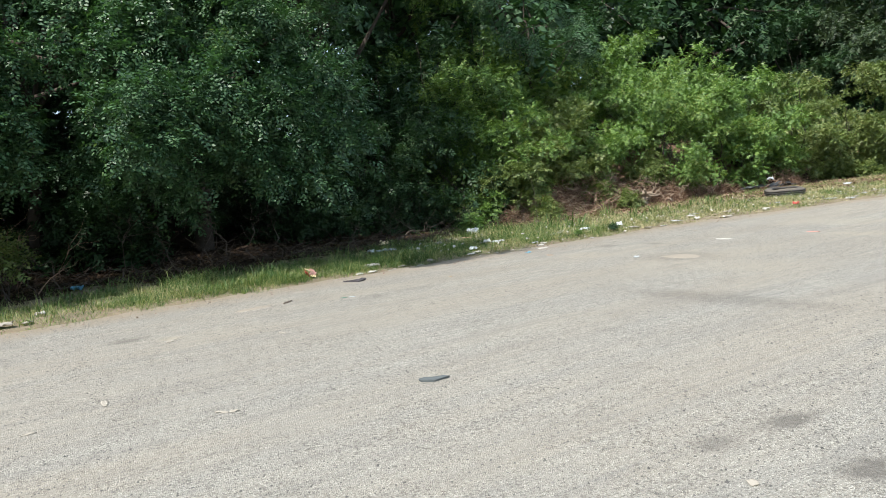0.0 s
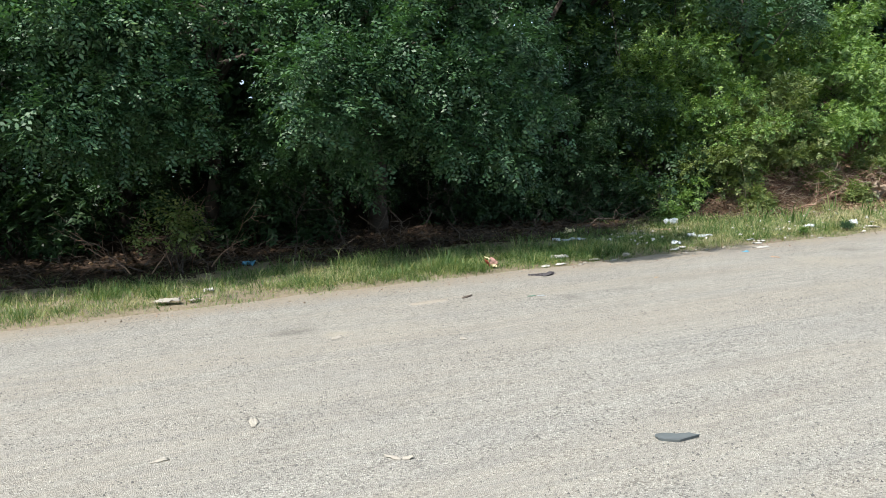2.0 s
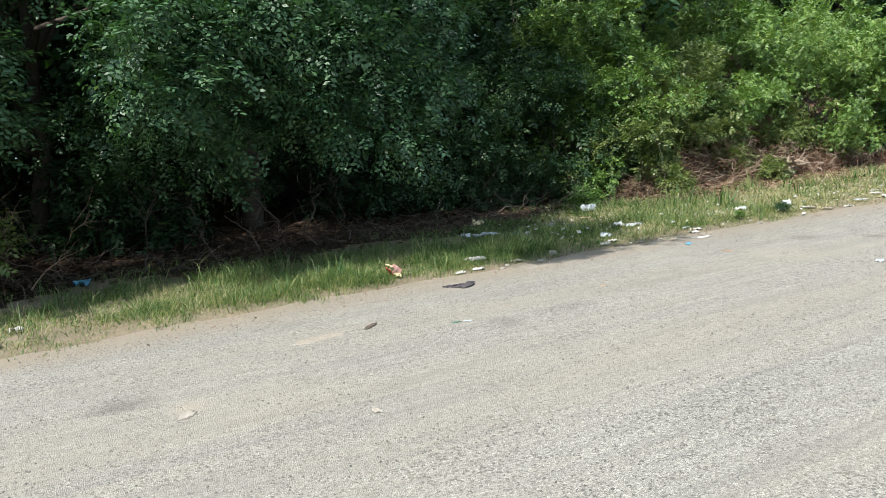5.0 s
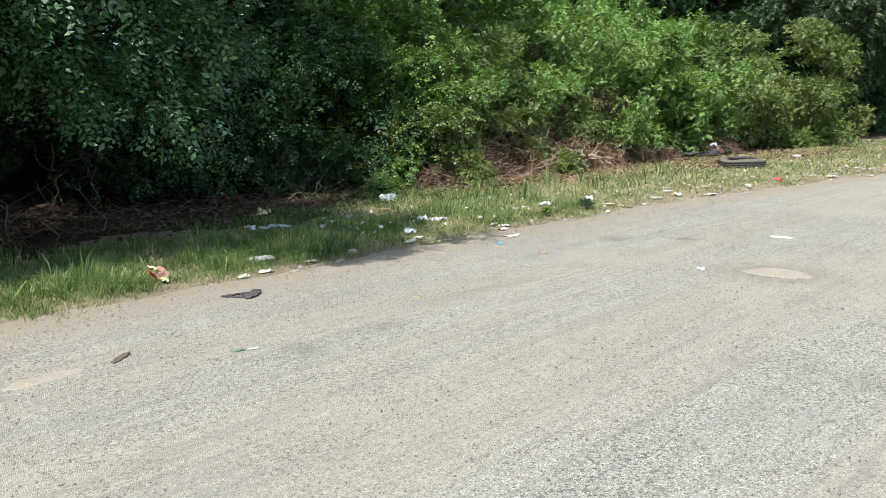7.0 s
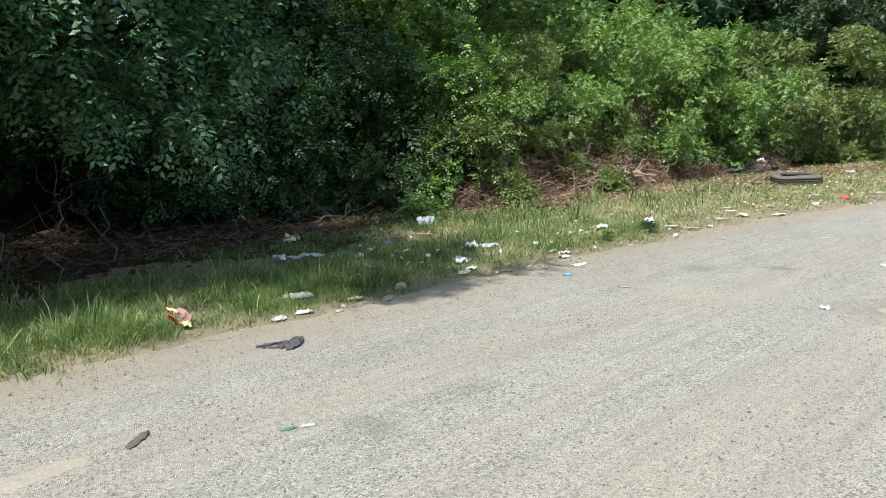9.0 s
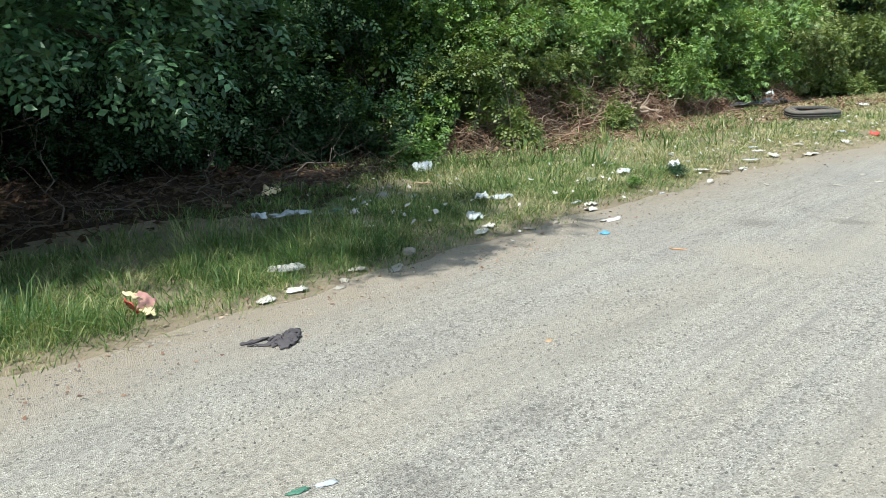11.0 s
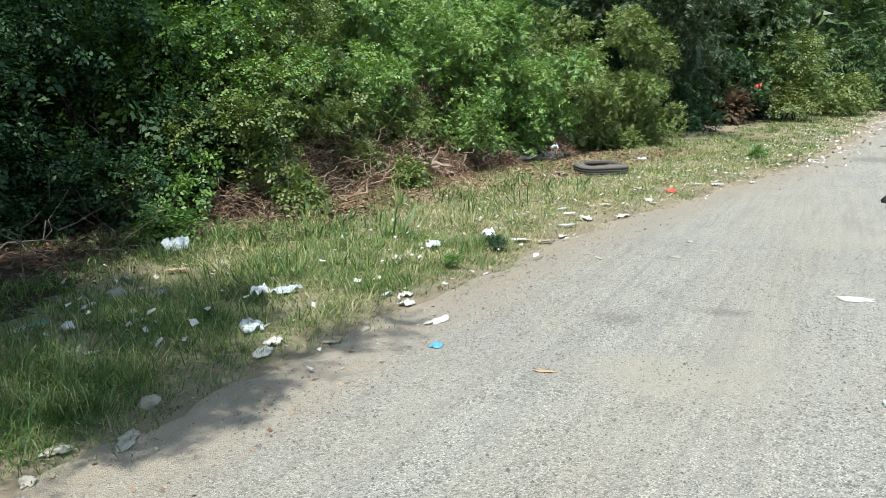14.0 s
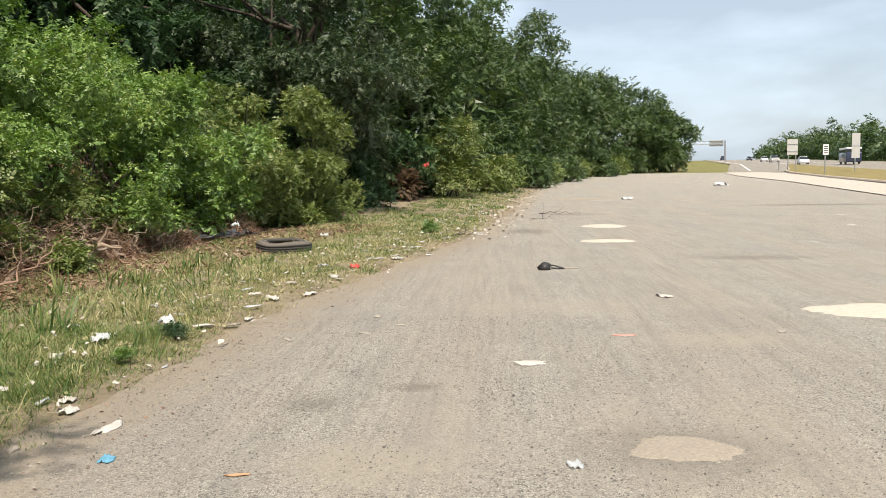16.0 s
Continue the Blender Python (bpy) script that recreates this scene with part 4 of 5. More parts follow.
def lathe(profile, sides=48):
    """A ring from (radius, height) pairs, closed on itself."""
    k, a = len(profile), np.arange(sides) * 2 * np.pi / sides
    pr = np.array(profile)
    v = np.stack([np.cos(a)[:, None] * pr[None, :, 0], np.sin(a)[:, None] * pr[None, :, 0], np.repeat(pr[None, :, 1], sides, 0)], -1).reshape(-1, 3)
    i, j = np.meshgrid(np.arange(sides), np.arange(k), indexing="ij")
    i2, j2 = (i + 1) % sides, (j + 1) % k
    return v, np.stack([i * k + j, i2 * k + j, i2 * k + j2, i * k + j2], -1).reshape(-1, 4)


def truck_tyre(x, y):
    ob = thing("truck_tyre", on_land(x, y, 20, -0.055) @ pose(0, 0, 0, 2.0, -1.6, 0), "weathered dark truck tyre lying flat in the grass", "tyre")
    part("carcass", np_mesh("carcass", *lathe([(0.30, 0.02), (0.42, 0.0), (0.485, 0.03), (0.485, 0.22), (0.42, 0.25), (0.30, 0.235), (0.285, 0.21), (0.40, 0.2), (0.44, 0.125), (0.40, 0.05), (0.285, 0.045)]), M_RUBBER_DUSTY, True), None, ob)
    for z in (0.042, 0.088, 0.134, 0.180):
        part("tread_rib", np_mesh("tread_rib", *lathe([(0.480, z), (0.505, z + 0.004), (0.505, z + 0.030), (0.480, z + 0.034)]), M_RUBBER), None, ob)
    part("bead", np_mesh("bead", *lathe([(0.283, 0.20), (0.300, 0.245), (0.318, 0.25), (0.322, 0.24)]), M_RUBBER, True), None, ob, "worn black inner bead")
    v, f = lathe([(0.36, 0.244), (0.372, 0.256), (0.392, 0.256), (0.404, 0.247)])
    part("sidewall_ridge", np_mesh("sidewall_ridge", v, f, M_RUBBER_DUSTY, True), None, ob)
    for child in ob.children:
        for v in child.data.vertices:
            a = math.atan2(v.co.y, v.co.x)
            dent = max(0.0, math.cos(a - 2.4)) ** 6
            v.co.z *= 1 - 0.10 * dent - 0.03 * math.sin(3 * a)
            v.co.x *= 1 - 0.03 * dent
    return ob


truck_tyre(14.05, 0.78)

# the cloth on the lot
rag = thing("rag", on_land(0.36, -0.92, -25, 0.009) @ Matrix.Scale(0.86, 4), "faded black cloth rag crumpled on the asphalt", "cloth")
part("cloth_fold", np_mesh("cloth_fold", *crumple(4, 0.34, 0.28, 0.09, 30, 5.0, 0.6, 1.5), M_RAG, True), None, rag)
tail = part("torn_strip", np_mesh("torn_strip", *crumple(8, 0.24, 0.03, 0.04, 12, 2.0, 0.3, 0.5), M_RAG, True), None, rag)
tail.matrix_local = pose(-0.17, 0.05, 0, 0, 0, 12)
tail2 = part("torn_strip", np_mesh("torn_strip", *crumple(12, 0.20, 0.03, 0.04, 12, 2.0, 0.3, 0.5), M_RAG, True), None, rag)
tail2.matrix_local = pose(-0.15, -0.05, 0, 0, 0, -22)
# the torn carton at the grass
box_ob = thing("torn_carton", on_land(0.03, 0.12, 25, 0.01), "torn red and cream food carton in the grass", "litter")
for k, (w, l, mt, m) in enumerate([(0.15, 0.13, M_PINK, pose(0.05, 0.0, 0.07, 62, 6, 0)), (0.11, 0.10, M_RED, pose(-0.06, 0.02, 0.07, 58, 0, 68)), (0.14, 0.10, M_CREAM, pose(0.0, 0.05, 0.12, 24, 14, 20)), (0.13, 0.09, M_CREAM, pose(0.01, -0.05, 0.02, 12, -8, 40))]):
    fl = part("carton_side" if k < 3 else "carton_flap", np_mesh("carton_side", *crumple(3 + k, w, l, 0.035, 8, 1.4, 0.05), mt), None, box_ob, ("faded pink carton side", "torn red carton side", "cream carton side", "cream carton flap")[k])
    fl.matrix_local = m

flap = bmesh.new()
ring = [(-0.115, 0.02), (-0.105, 0.05), (-0.06, 0.058), (0.0, 0.052), (0.07, 0.055), (0.085, 0.045), (0.118, 0.03), (0.06, -0.01), (0.01, -0.045), (-0.05, -0.04), (-0.10, -0.02)]
fv = [flap.verts.new((a, b, 0.012 + 0.014 * abs(noise.noise(Vector((a * 20, b * 20, 0)))))) for a, b in ring]
ff = flap.faces.new(fv)
ex = bmesh.ops.extrude_face_region(flap, geom=[ff])
for v in [g for g in ex["geom"] if isinstance(g, bmesh.types.BMVert)]:
    v.co.z = 0.0
    v.co.x *= 0.96
bmesh.ops.triangulate(flap, faces=[f for f in flap.faces if len(f.verts) > 4])
flap_ob = part("rubber_flap", flap, M_PLATE, None)
flap_ob.matrix_world = on_land(-2.21, -6.91, -32, 0.009)
tagged(flap_ob, "flat grey rubber flap lying on the asphalt", "debris")

tarp = thing("tarp", on_land(15.7, 2.62, -20, 0.06), "dark grey tarp crumpled over dead brush", "tarp")
part("tarp_sheet", np_mesh("tarp_sheet", *crumple(21, 1.25, 0.55, 0.30, 16, 2.2), M_TARP), None, tarp)
t2 = part("tarp_edge", np_mesh("tarp_edge", *crumple(22, 0.8, 0.3, 0.20, 12, 2.4), M_BLACK), None, tarp, "black tarp underside")
t2.matrix_local = pose(0.6, -0.15, 0, 0, 0, -10)

shoe = thing("rubber_scrap", on_land(11.95, -3.86, -75, 0.01), "black rubber scrap with a loose strap on the asphalt", "debris")
part("rubber_lump", lump(3, 0.10, 0.09, 0.09, 0.5), M_BLACK, shoe, smooth=True)
st = np.array([(0.05, 0, 0.04), (0.14, 0.05, 0.06), (0.24, 0.03, 0.03), (0.30, -0.03, 0.015), (0.20, -0.05, 0.02), (0.08, -0.04, 0.03)])
part("strap", np_mesh("strap", *tubes([(st, np.full(6, 0.012))], 6), M_BLACK, True), None, shoe)
st = np.array([(0.26, 0, 0.008), (0.40, 0.01, 0.008), (0.55, 0.0, 0.007)])
part("pale_strip", np_mesh("pale_strip", *tubes([(st, np.array([0.012, 0.014, 0.008]))], 6), M_DIRTYPAPER, True), None, shoe, "pale torn strip")

# bags and film
W, PL = "white plastic bag caught in the grass", "plastic bag"
scrap("plastic_bag", "white plastic bag bunched at the shaded brush", PL, 31, 5.08, 2.55, 0.34, 0.26, 0.34, M_PLASTIC, 20, 0.0, 2.2)
scrap("plastic_bag", "pale plastic film lying in shaded grass", PL, 32, 2.30, 1.58, 0.40, 0.13, 0.11, M_GREYFILM, -20, 0.10)
scrap("plastic_bag", "white plastic film bunched in shaded grass", PL, 33, 2.03, 1.72, 0.15, 0.13, 0.16, M_PLASTIC, 30, 0.08)
scrap("plastic_bag", W, PL, 34, 4.08, 0.72, 0.16, 0.12, 0.14, M_PLASTIC, 10, 0.08)
scrap("plastic_bag", "clear grey plastic film in the grass", PL, 35, 4.25, 0.60, 0.30, 0.14, 0.10, M_GREYFILM, -10, 0.07)
scrap("plastic_bag", W, PL, 36, 3.36, 0.22, 0.20, 0.16, 0.17, M_PLASTIC, 50, 0.03)
scrap("plastic_bag", W, PL, 37, 7.08, 0.10, 0.14, 0.14, 0.20, M_PLASTIC, 0, 0.09, 1.6)
scrap("plastic_bag", "loose white plastic film on mown grass", PL, 38, 6.42, 0.42, 0.34, 0.15, 0.12, M_PLASTIC, 15, 0.06)
scrap("plastic_bag", "large white bag dumped on the lot", PL, 39, 51.2, -17.4, 1.1, 0.7, 0.62, M_PLASTIC, 15, 0.0, 1.8)
scrap("plastic_bag", "small white bag on the asphalt", PL, 40, 35.6, -9.05, 0.55, 0.35, 0.28, M_PLASTIC, 80, 0.0, 1.8)
scrap("plastic_bag", "white plastic bag snagged in the shrub", PL, 41, 15.5, 2.15, 0.22, 0.16, 0.26, M_PLASTIC, 0, 0.28)
scrap("plastic_bag", "red plastic bag snagged in the elm's branches", PL, 42, 27.4, -0.75, 0.3, 0.2, 0.36, M_RED, 10, 1.45)
scrap("plastic_bag", "blue plastic bag in the dark hollow", PL, 43, -3.05, 2.6, 0.2, 0.16, 0.22, M_BLUE, 10, 0.03)
scrap("plastic_bag", "yellowed plastic bag in shaded grass", PL, 44, 2.88, 2.72, 0.24, 0.18, 0.18, M_CREAM, 10, 0.06)
scrap("plastic_bag", W, PL, 45, 16.85, 0.62, 0.35, 0.2, 0.12, M_PLASTIC, 10, 0.05)

# paper on the verge and the lot: x, y, length, width, height, turn
G = "scattered papers"
PAPERS = [(1.17, 0.17, 0.24, 0.13, 0.10, -35), (1.02, -0.17, 0.16, 0.10, 0.05, -25), (0.75, -0.19, 0.15, 0.10, 0.06, 30), (3.28, -0.03, 0.17, 0.10, 0.06, 30), (3.10, -0.08, 0.18, 0.11, 0.05, 20), (5.92, -3.34, 0.17, 0.24, 0.03, 10),
          (9.28, -5.12, 0.19, 0.13, 0.07, 60), (4.55, -0.29, 0.17, 0.12, 0.05, 15), (4.75, -0.18, 0.12, 0.10, 0.05, 0), (5.73, 0.45, 0.16, 0.12, 0.08, 20), (7.79, -0.48, 0.22, 0.09, 0.05, 10), (8.95, -0.42, 0.24, 0.14, 0.10, 30)]
for n, (x, y, l, w, h, a) in enumerate(PAPERS):
    scrap("paper_scrap", "crumpled white paper by the grass edge" if y > -1 else "crumpled white paper on the asphalt", "paper", 50 + n, x, y, l, w, h, M_PAPER, a, 0.0 if y < 0 else 0.05, group=G)
PAPERS = [(9.5, -0.75, 0.30, 0.11, 0.06, -15), (10.9, -0.78, 0.24, 0.14, 0.08, 0), (13.3, -1.35, 0.16, 0.12, 0.10, 0), (4.22, -0.72, 0.30, 0.10, 0.03, -10), (1.85, -0.30, 0.26, 0.09, 0.03, 35), (1.62, -0.12, 0.14, 0.09, 0.05, -35),
          (1.38, -0.24, 0.12, 0.07, 0.03, 60), (1.24, -0.36, 0.09, 0.06, 0.03, 5), (-4.42, 0.08, 0.36, 0.17, 0.13, -22), (-4.1, 0.02, 0.18, 0.08, 0.05, 30), (-3.88, 0.52, 0.13, 0.10, 0.10, 0), (2.51, 0.82, 0.16, 0.10, 0.08, 20)]
for n, (x, y, l, w, h, a) in enumerate(PAPERS):
    scrap("paper_scrap", "soiled torn paper at the grass edge", "paper", 70 + n, x, y, l, w, h, M_DIRTYPAPER if n in (4, 5, 6, 7, 8, 9, 11) else M_PAPER, a, 0.0 if y < 0 else 0.04, group=G)
PAPERS = [(7.98, -1.83, 0.15, 0.07), (6.8, -1.16, 0.17, 0.05), (7.09, -1.84, 0.12, 0.08), (7.52, -2.13, 0.10, 0.06), (7.2, -5.76, 0.13, 0.08), (13.3, -8.2, 0.16, 0.1), (16.2, -9.6, 0.18, 0.1), (24.8, -13.7, 0.3, 0.15), (25.7, -10.8, 0.25, 0.12),
          (20.8, -12.3, 0.35, 0.2), (34.3, -11.2, 0.3, 0.2), (-2.3, -9.62, 0.07, 0.05), (-4.18, -5.36, 0.2, 0.05), (-3.62, -6.38, 0.13, 0.03), (-3.55, -6.43, 0.06, 0.05), (-4.75, -5.76, 0.09, 0.05), (-3.09, -3.15, 0.16, 0.08), (-2.15, -3.92, 0.10, 0.06), (12.4, -6.4, 0.14, 0.1)]
for n, (x, y, l, w) in enumerate(PAPERS):
    scrap("paper_scrap", "flattened pale paper scrap on the asphalt", "paper", 90 + n, x, y, l, w, 0.018, M_PAPER if n in (6, 7, 9, 10) else M_DIRTYPAPER, 37 * n, 0.0, n=8, group=G)
scrap("carton", "small blue and white drink carton on the asphalt", "litter", 110, 3.70, -0.97, 0.11, 0.09, 0.05, M_BLUE, 20, 0.0, 1.5)
scrap("wrapper", "torn orange wrapper on the asphalt", "litter", 111, 3.50, -1.75, 0.13, 0.03, 0.02, M_ORANGE, -80)
scrap("wrapper", "faded pink wrapper on the asphalt", "litter", 112, 7.0, -4.25, 0.05, 0.21, 0.02, M_PINK, 0)
scrap("wrapper", "small blue and white wrapper on the asphalt", "litter", 113, 3.68, -3.48, 0.09, 0.08, 0.04, M_GREYFILM, 0)
scrap("wrapper", "red paper cup crushed at the grass edge", "litter", 114, 11.9, -0.9, 0.22, 0.14, 0.14, M_RED, 40, 0.02)
scrap("wrapper", "torn green and grey wrapper on the asphalt", "litter", 115, -0.62, -2.32, 0.09, 0.035, 0.015, M_GREENGLASS, -20)
scrap("wrapper", "torn grey film wrapper on the asphalt", "litter", 121, -0.52, -2.36, 0.09, 0.035, 0.015, M_GREYFILM, -20)
scrap("card", "brown card strip in the grass", "litter", 116, 4.37, 1.86, 0.26, 0.08, 0.05, M_BROWNCARD, -40, 0.06)
scrap("bark_strip", "dark bark strip lying on the asphalt", "bark", 117, -1.21, -1.85, 0.22, 0.06, 0.03, M_GREYTWIG, 42)
scrap("bottle", "crushed green bottle in shaded grass", "bottle", 118, 2.75, 1.45, 0.18, 0.08, 0.08, M_GREENGLASS, 10, 0.06)
scrap("paper_cup", "white paper cup lying in grass", "cup", 119, 2.80, 1.25, 0.10, 0.09, 0.13, M_PAPER, 10, 0.05, 1.4)
stone("clod", "tan clod of earth at the grass edge", "clod", 1, 2.20, -0.08, 0.065, M_SAND)
stone("clod", "tan clod of earth at the grass edge", "clod", 2, 3.82, -0.37, 0.045, M_SAND)
stone("stone", "dark stone with a broken twig on the asphalt", "stone", 3, 1.23, -2.13, 0.03, M_BROWNCARD, 0.45)
stone("stone", "rounded grey stone in the grass", "stone", 4, 3.6, 1.7, 0.09, M_STONE, 0.6)

# small torn bits along the verge
bits = np.random.default_rng(31)
for n in range(84):
    x = bits.uniform(1.8, 20.0)
    d = bits.beta(1.3, 1.9) * (2.8 if x < 9 else 2.2) - 0.22
    y = float(edge(x)) + d
    film = bits.random() < 0.3
    s = bits.uniform(0.05, 0.14) * (1.0 + 0.015 * x)
    scrap("plastic_film" if film else "paper_scrap", "small grey plastic film caught in the grass" if film else "small torn paper bit in the verge grass", "plastic film" if film else "paper", 140 + n, x, y, s * (1.8 if film else 1.4), s * bits.uniform(0.3, 0.7), s * bits.uniform(0.15, 0.5),
          M_GREYFILM if film else (M_DIRTYPAPER if n % 3 else M_PAPER), bits.uniform(0, 360), 0.0 if d < 0.05 else bits.uniform(0.01, 0.06), n=8, group="verge scraps")

# low sand heaps on the lot
def mound(name, label, seed, x, y, rx, ry, h, material, rings=9, sides=44):
    v, f = [(0, 0, h)], []
    for r in range(1, rings + 1):
        for s in range(sides):
            a, q = 2 * math.pi * s / sides, r / rings
            k = q * (1 + 0.3 * noise.noise(Vector((1.3 * math.cos(a) + seed, 1.3 * math.sin(a), 0))) + 0.16 * noise.noise(Vector((5 * math.cos(a), 5 * math.sin(a), seed))))
            v.append((rx * k * math.cos(a), ry * k * math.sin(a), h * (1 - q * q) * (0.8 + 0.5 * noise.noise(Vector((3 * k * math.cos(a), 3 * k * math.sin(a), seed)))) - 0.012 * (q > 0.99)))
    bm = bmesh.new()
    vs = [bm.verts.new(c) for c in v]
    for s in range(sides):
        bm.faces.new((vs[0], vs[1 + s], vs[1 + (s + 1) % sides]))
    for r in range(rings - 1):
        for s in range(sides):
            a, b = 1 + r * sides + s, 1 + r * sides + (s + 1) % sides
            bm.faces.new((vs[a], vs[a + sides], vs[b + sides], vs[b]))
    ob = part(name, bm, material, None, smooth=True)
    ob.matrix_world = on_land(x, y, 0, 0.010)
    return tagged(ob, label, "sand", "sand patches")


mound("sand_patch", "tan sand filling a round pothole", 1, 3.96, -4.10, 0.23, 0.31, 0.006, M_SAND)
mound("sand_patch", "pale dry sand spread over the lot", 2, 8.3, -7.15, 0.45, 0.80, 0.025, M_WHITESAND)
mound("sand_patch", "white spilled sand in a long heap", 3, 16.8, -5.5, 0.40, 0.60, 0.03, M_WHITESAND)
mound("sand_patch", "white spilled sand in a long heap", 4, 21.0, -6.0, 0.55, 0.62, 0.04, M_WHITESAND)
mound("sand_patch", "pale sand swept out from the verge", 5, 36.4, -7.2, 0.9, 1.6, 0.03, M_SAND)
mound("sand_patch", "small streak of pale crumbled sand", 6, -1.68, -1.88, 0.24, 0.09, 0.008, M_SAND)
mound("sand_patch", "small streak of pale crumbled sand", 9, -1.80, -1.92, 0.17, 0.07, 0.010, M_SAND)

# dead wood and brush on the bank
rng = np.random.default_rng(11)


def dead_branch(name, label, x, y, length, radius, turn, rise, forks, seed, material=None, group="dead branches"):
    r = np.random.default_rng(seed)
    ob = thing(name, on_land(x, y, turn), label, "dead branch", group)
    end = np.array([length * math.cos(rise), 0, max(0.03, length * math.sin(rise))])
    line = wander(r, (0, 0, 0.02), end, 9, 0.10)
    line[:, 2] = np.maximum(line[:, 2], radius * 0.6)
    part("stem", np_mesh("stem", *tubes([(line, np.linspace(radius, radius * 0.3, 9))], 7), material or M_DEADWOOD, True), None, ob)
    for k in range(forks):
        s = line[r.integers(2, 8)]
        e = s + r.normal(0, 0.35, 3) * length * 0.6 + np.array([0.2 * length, 0, 0.12 * length])
        e[2] = max(e[2], 0.04)
        part("fork", np_mesh("fork", *tubes([(wander(r, s, e, 6, 0.12), np.linspace(radius * 0.5, radius * 0.12, 6))], 5), material or M_DEADWOOD, True), None, ob)
    return ob


WOOD = [(10.1, 3.5, 0.9, 0.05, 20, 0.3, 3), (10.7, 3.35, 1.0, 0.06, -12, 0.2, 4), (11.1, 3.15, 0.7, 0.07, 160, 0.5, 3), (11.9, 3.1, 0.6, 0.08, 30, 0.25, 4), (12.1, 3.3, 0.8, 0.05, 100, 0.8, 4), (9.3, 3.4, 1.1, 0.025, 8, 0.15, 5),
        (8.8, 3.3, 1.0, 0.02, -20, 0.2, 5), (12.9, 3.2, 1.1, 0.02, 10, 0.2, 4), (11.2, 2.6, 0.7, 0.015, 40, 0.1, 4), (10.6, 3.9, 0.8, 0.06, 80, 1.1, 4), (16.6, 2.6, 1.0, 0.02, 190, 0.25, 6), (17.2, 2.4, 0.9, 0.02, 150, 0.4, 6)]
for n, (x, y, l, r, a, up, k) in enumerate(WOOD):
    dead_branch("dead_branch", "bleached broken root and branch on the bank" if r > 0.04 else "thin dead branch tangled in the brush", x, y - 0.25, l, r, a, up + 0.08, k, 200 + n, M_REDBRUSH if r < 0.022 else M_DEADWOOD)
BARE = [(-0.9, 1.9, 1.2, 0.016, 70, 1.2, 7), (-0.5, 1.95, 1.1, 0.014, 110, 1.1, 7), (-0.1, 2.1, 1.3, 0.016, 60, 1.2, 7), (-2.2, 3.0, 1.5, 0.018, 60, 0.9, 8), (-3.2, 3.1, 1.3, 0.015, 120, 0.8, 8), (-4.6, 2.9, 1.4, 0.016, 150, 0.5, 8), (-4.4, 3.2, 1.2, 0.015, 20, 0.5, 8),
        (-1.2, 3.0, 1.2, 0.014, 100, 0.9, 7), (3.6, 3.3, 1.6, 0.016, 10, 0.15, 6), (4.4, 3.2, 1.3, 0.012, 170, 0.35, 6), (5.6, 3.1, 1.0, 0.012, 20, 0.3, 6), (2.4, 3.2, 1.0, 0.012, 40, 0.5, 6), (0.8, 2.9, 1.3, 0.015, 80, 1.0, 7)]
for n, (x, y, l, r, a, up, k) in enumerate(BARE):
    dead_branch("dead_branch", "bare dead sapling in the shade under the trees", x, y + 0.25, l, r * 0.8, a, up, k, 230 + n, M_GREYTWIG)
for n, (x, y, l, a, up) in enumerate([(-6.6, 2.9, 1.3, 40, 0.9), (-6.3, 3.0, 1.2, 120, 1.0), (-6.0, 2.9, 1.3, 75, 1.15), (-6.9, 3.0, 1.1, 150, 0.7), (-5.7, 3.0, 1.2, 15, 0.8)]):
    dead_branch("dead_branch", "pale dead twiggy branch against the dark hollow", x + 2.1, y - 0.1, l, 0.011, a, up, 11, 270 + n, M_REDBRUSH)
dead_branch("dead_branch", "dark fallen stick on the dusty lot edge", 26.3, -4.6, 1.4, 0.014, -95, 0.0, 1, 260, M_BARK)
dead_branch("dead_branch", "dark fallen stick on the dusty lot edge", 23.8, -4.2, 0.9, 0.014, -60, 0.02, 2, 261, M_BARK)
dead_branch("dead_branch", "forked branch lying at the grass edge", 17.7, -2.1, 0.9, 0.014, -30, 0.05, 3, 262, M_BARK)

stump = thing("stump", on_land(11.0, 2.95, 30, 0.12), "weathered uprooted stump with bleached roots", "stump")
part("bole", lump(9, 0.13, 0.10, 0.13, 0.6, 3), M_DEADWOOD, stump, smooth=True)
for k in range(9):
    a = k * 0.72
    e = (0.55 * math.cos(a) * rng.uniform(0.7, 1.3), 0.5 * math.sin(a) * rng.uniform(0.6, 1.2), rng.uniform(0.05, 0.55))
    part("root", np_mesh("root", *tubes([(wander(rng, (0.08 * math.cos(a), 0.08 * math.sin(a), 0.2), e, 7, 0.12), np.linspace(0.045, 0.008, 7))], 6), M_DEADWOOD, True), None, stump)

# tangle of fine dead stems, fallen leaves, straw and scraps, too fine to count
lines = []
for k in range(1500):
    x = rng.uniform(7.2, 18.5)
    y = rng.normal(3.3, 0.5) - 0.04 * (x - 11)
    a, l = rng.uniform(0, 6.28), rng.uniform(0.2, 0.8)
    z = float(land(x, y)) + rng.uniform(0.0, 0.45) * float(ramp(y, 2.6, 3.4))
    p = wander(rng, (x, y, z), (x + l * math.cos(a), y + 0.5 * l * math.sin(a), z + rng.normal(0.02, 0.12)), 5, 0.12)
    p[:, 2] = np.maximum(p[:, 2], land(p[:, 0], p[:, 1]) + 0.01)
    lines.append((p, np.linspace(0.006, 0.002, 5)))
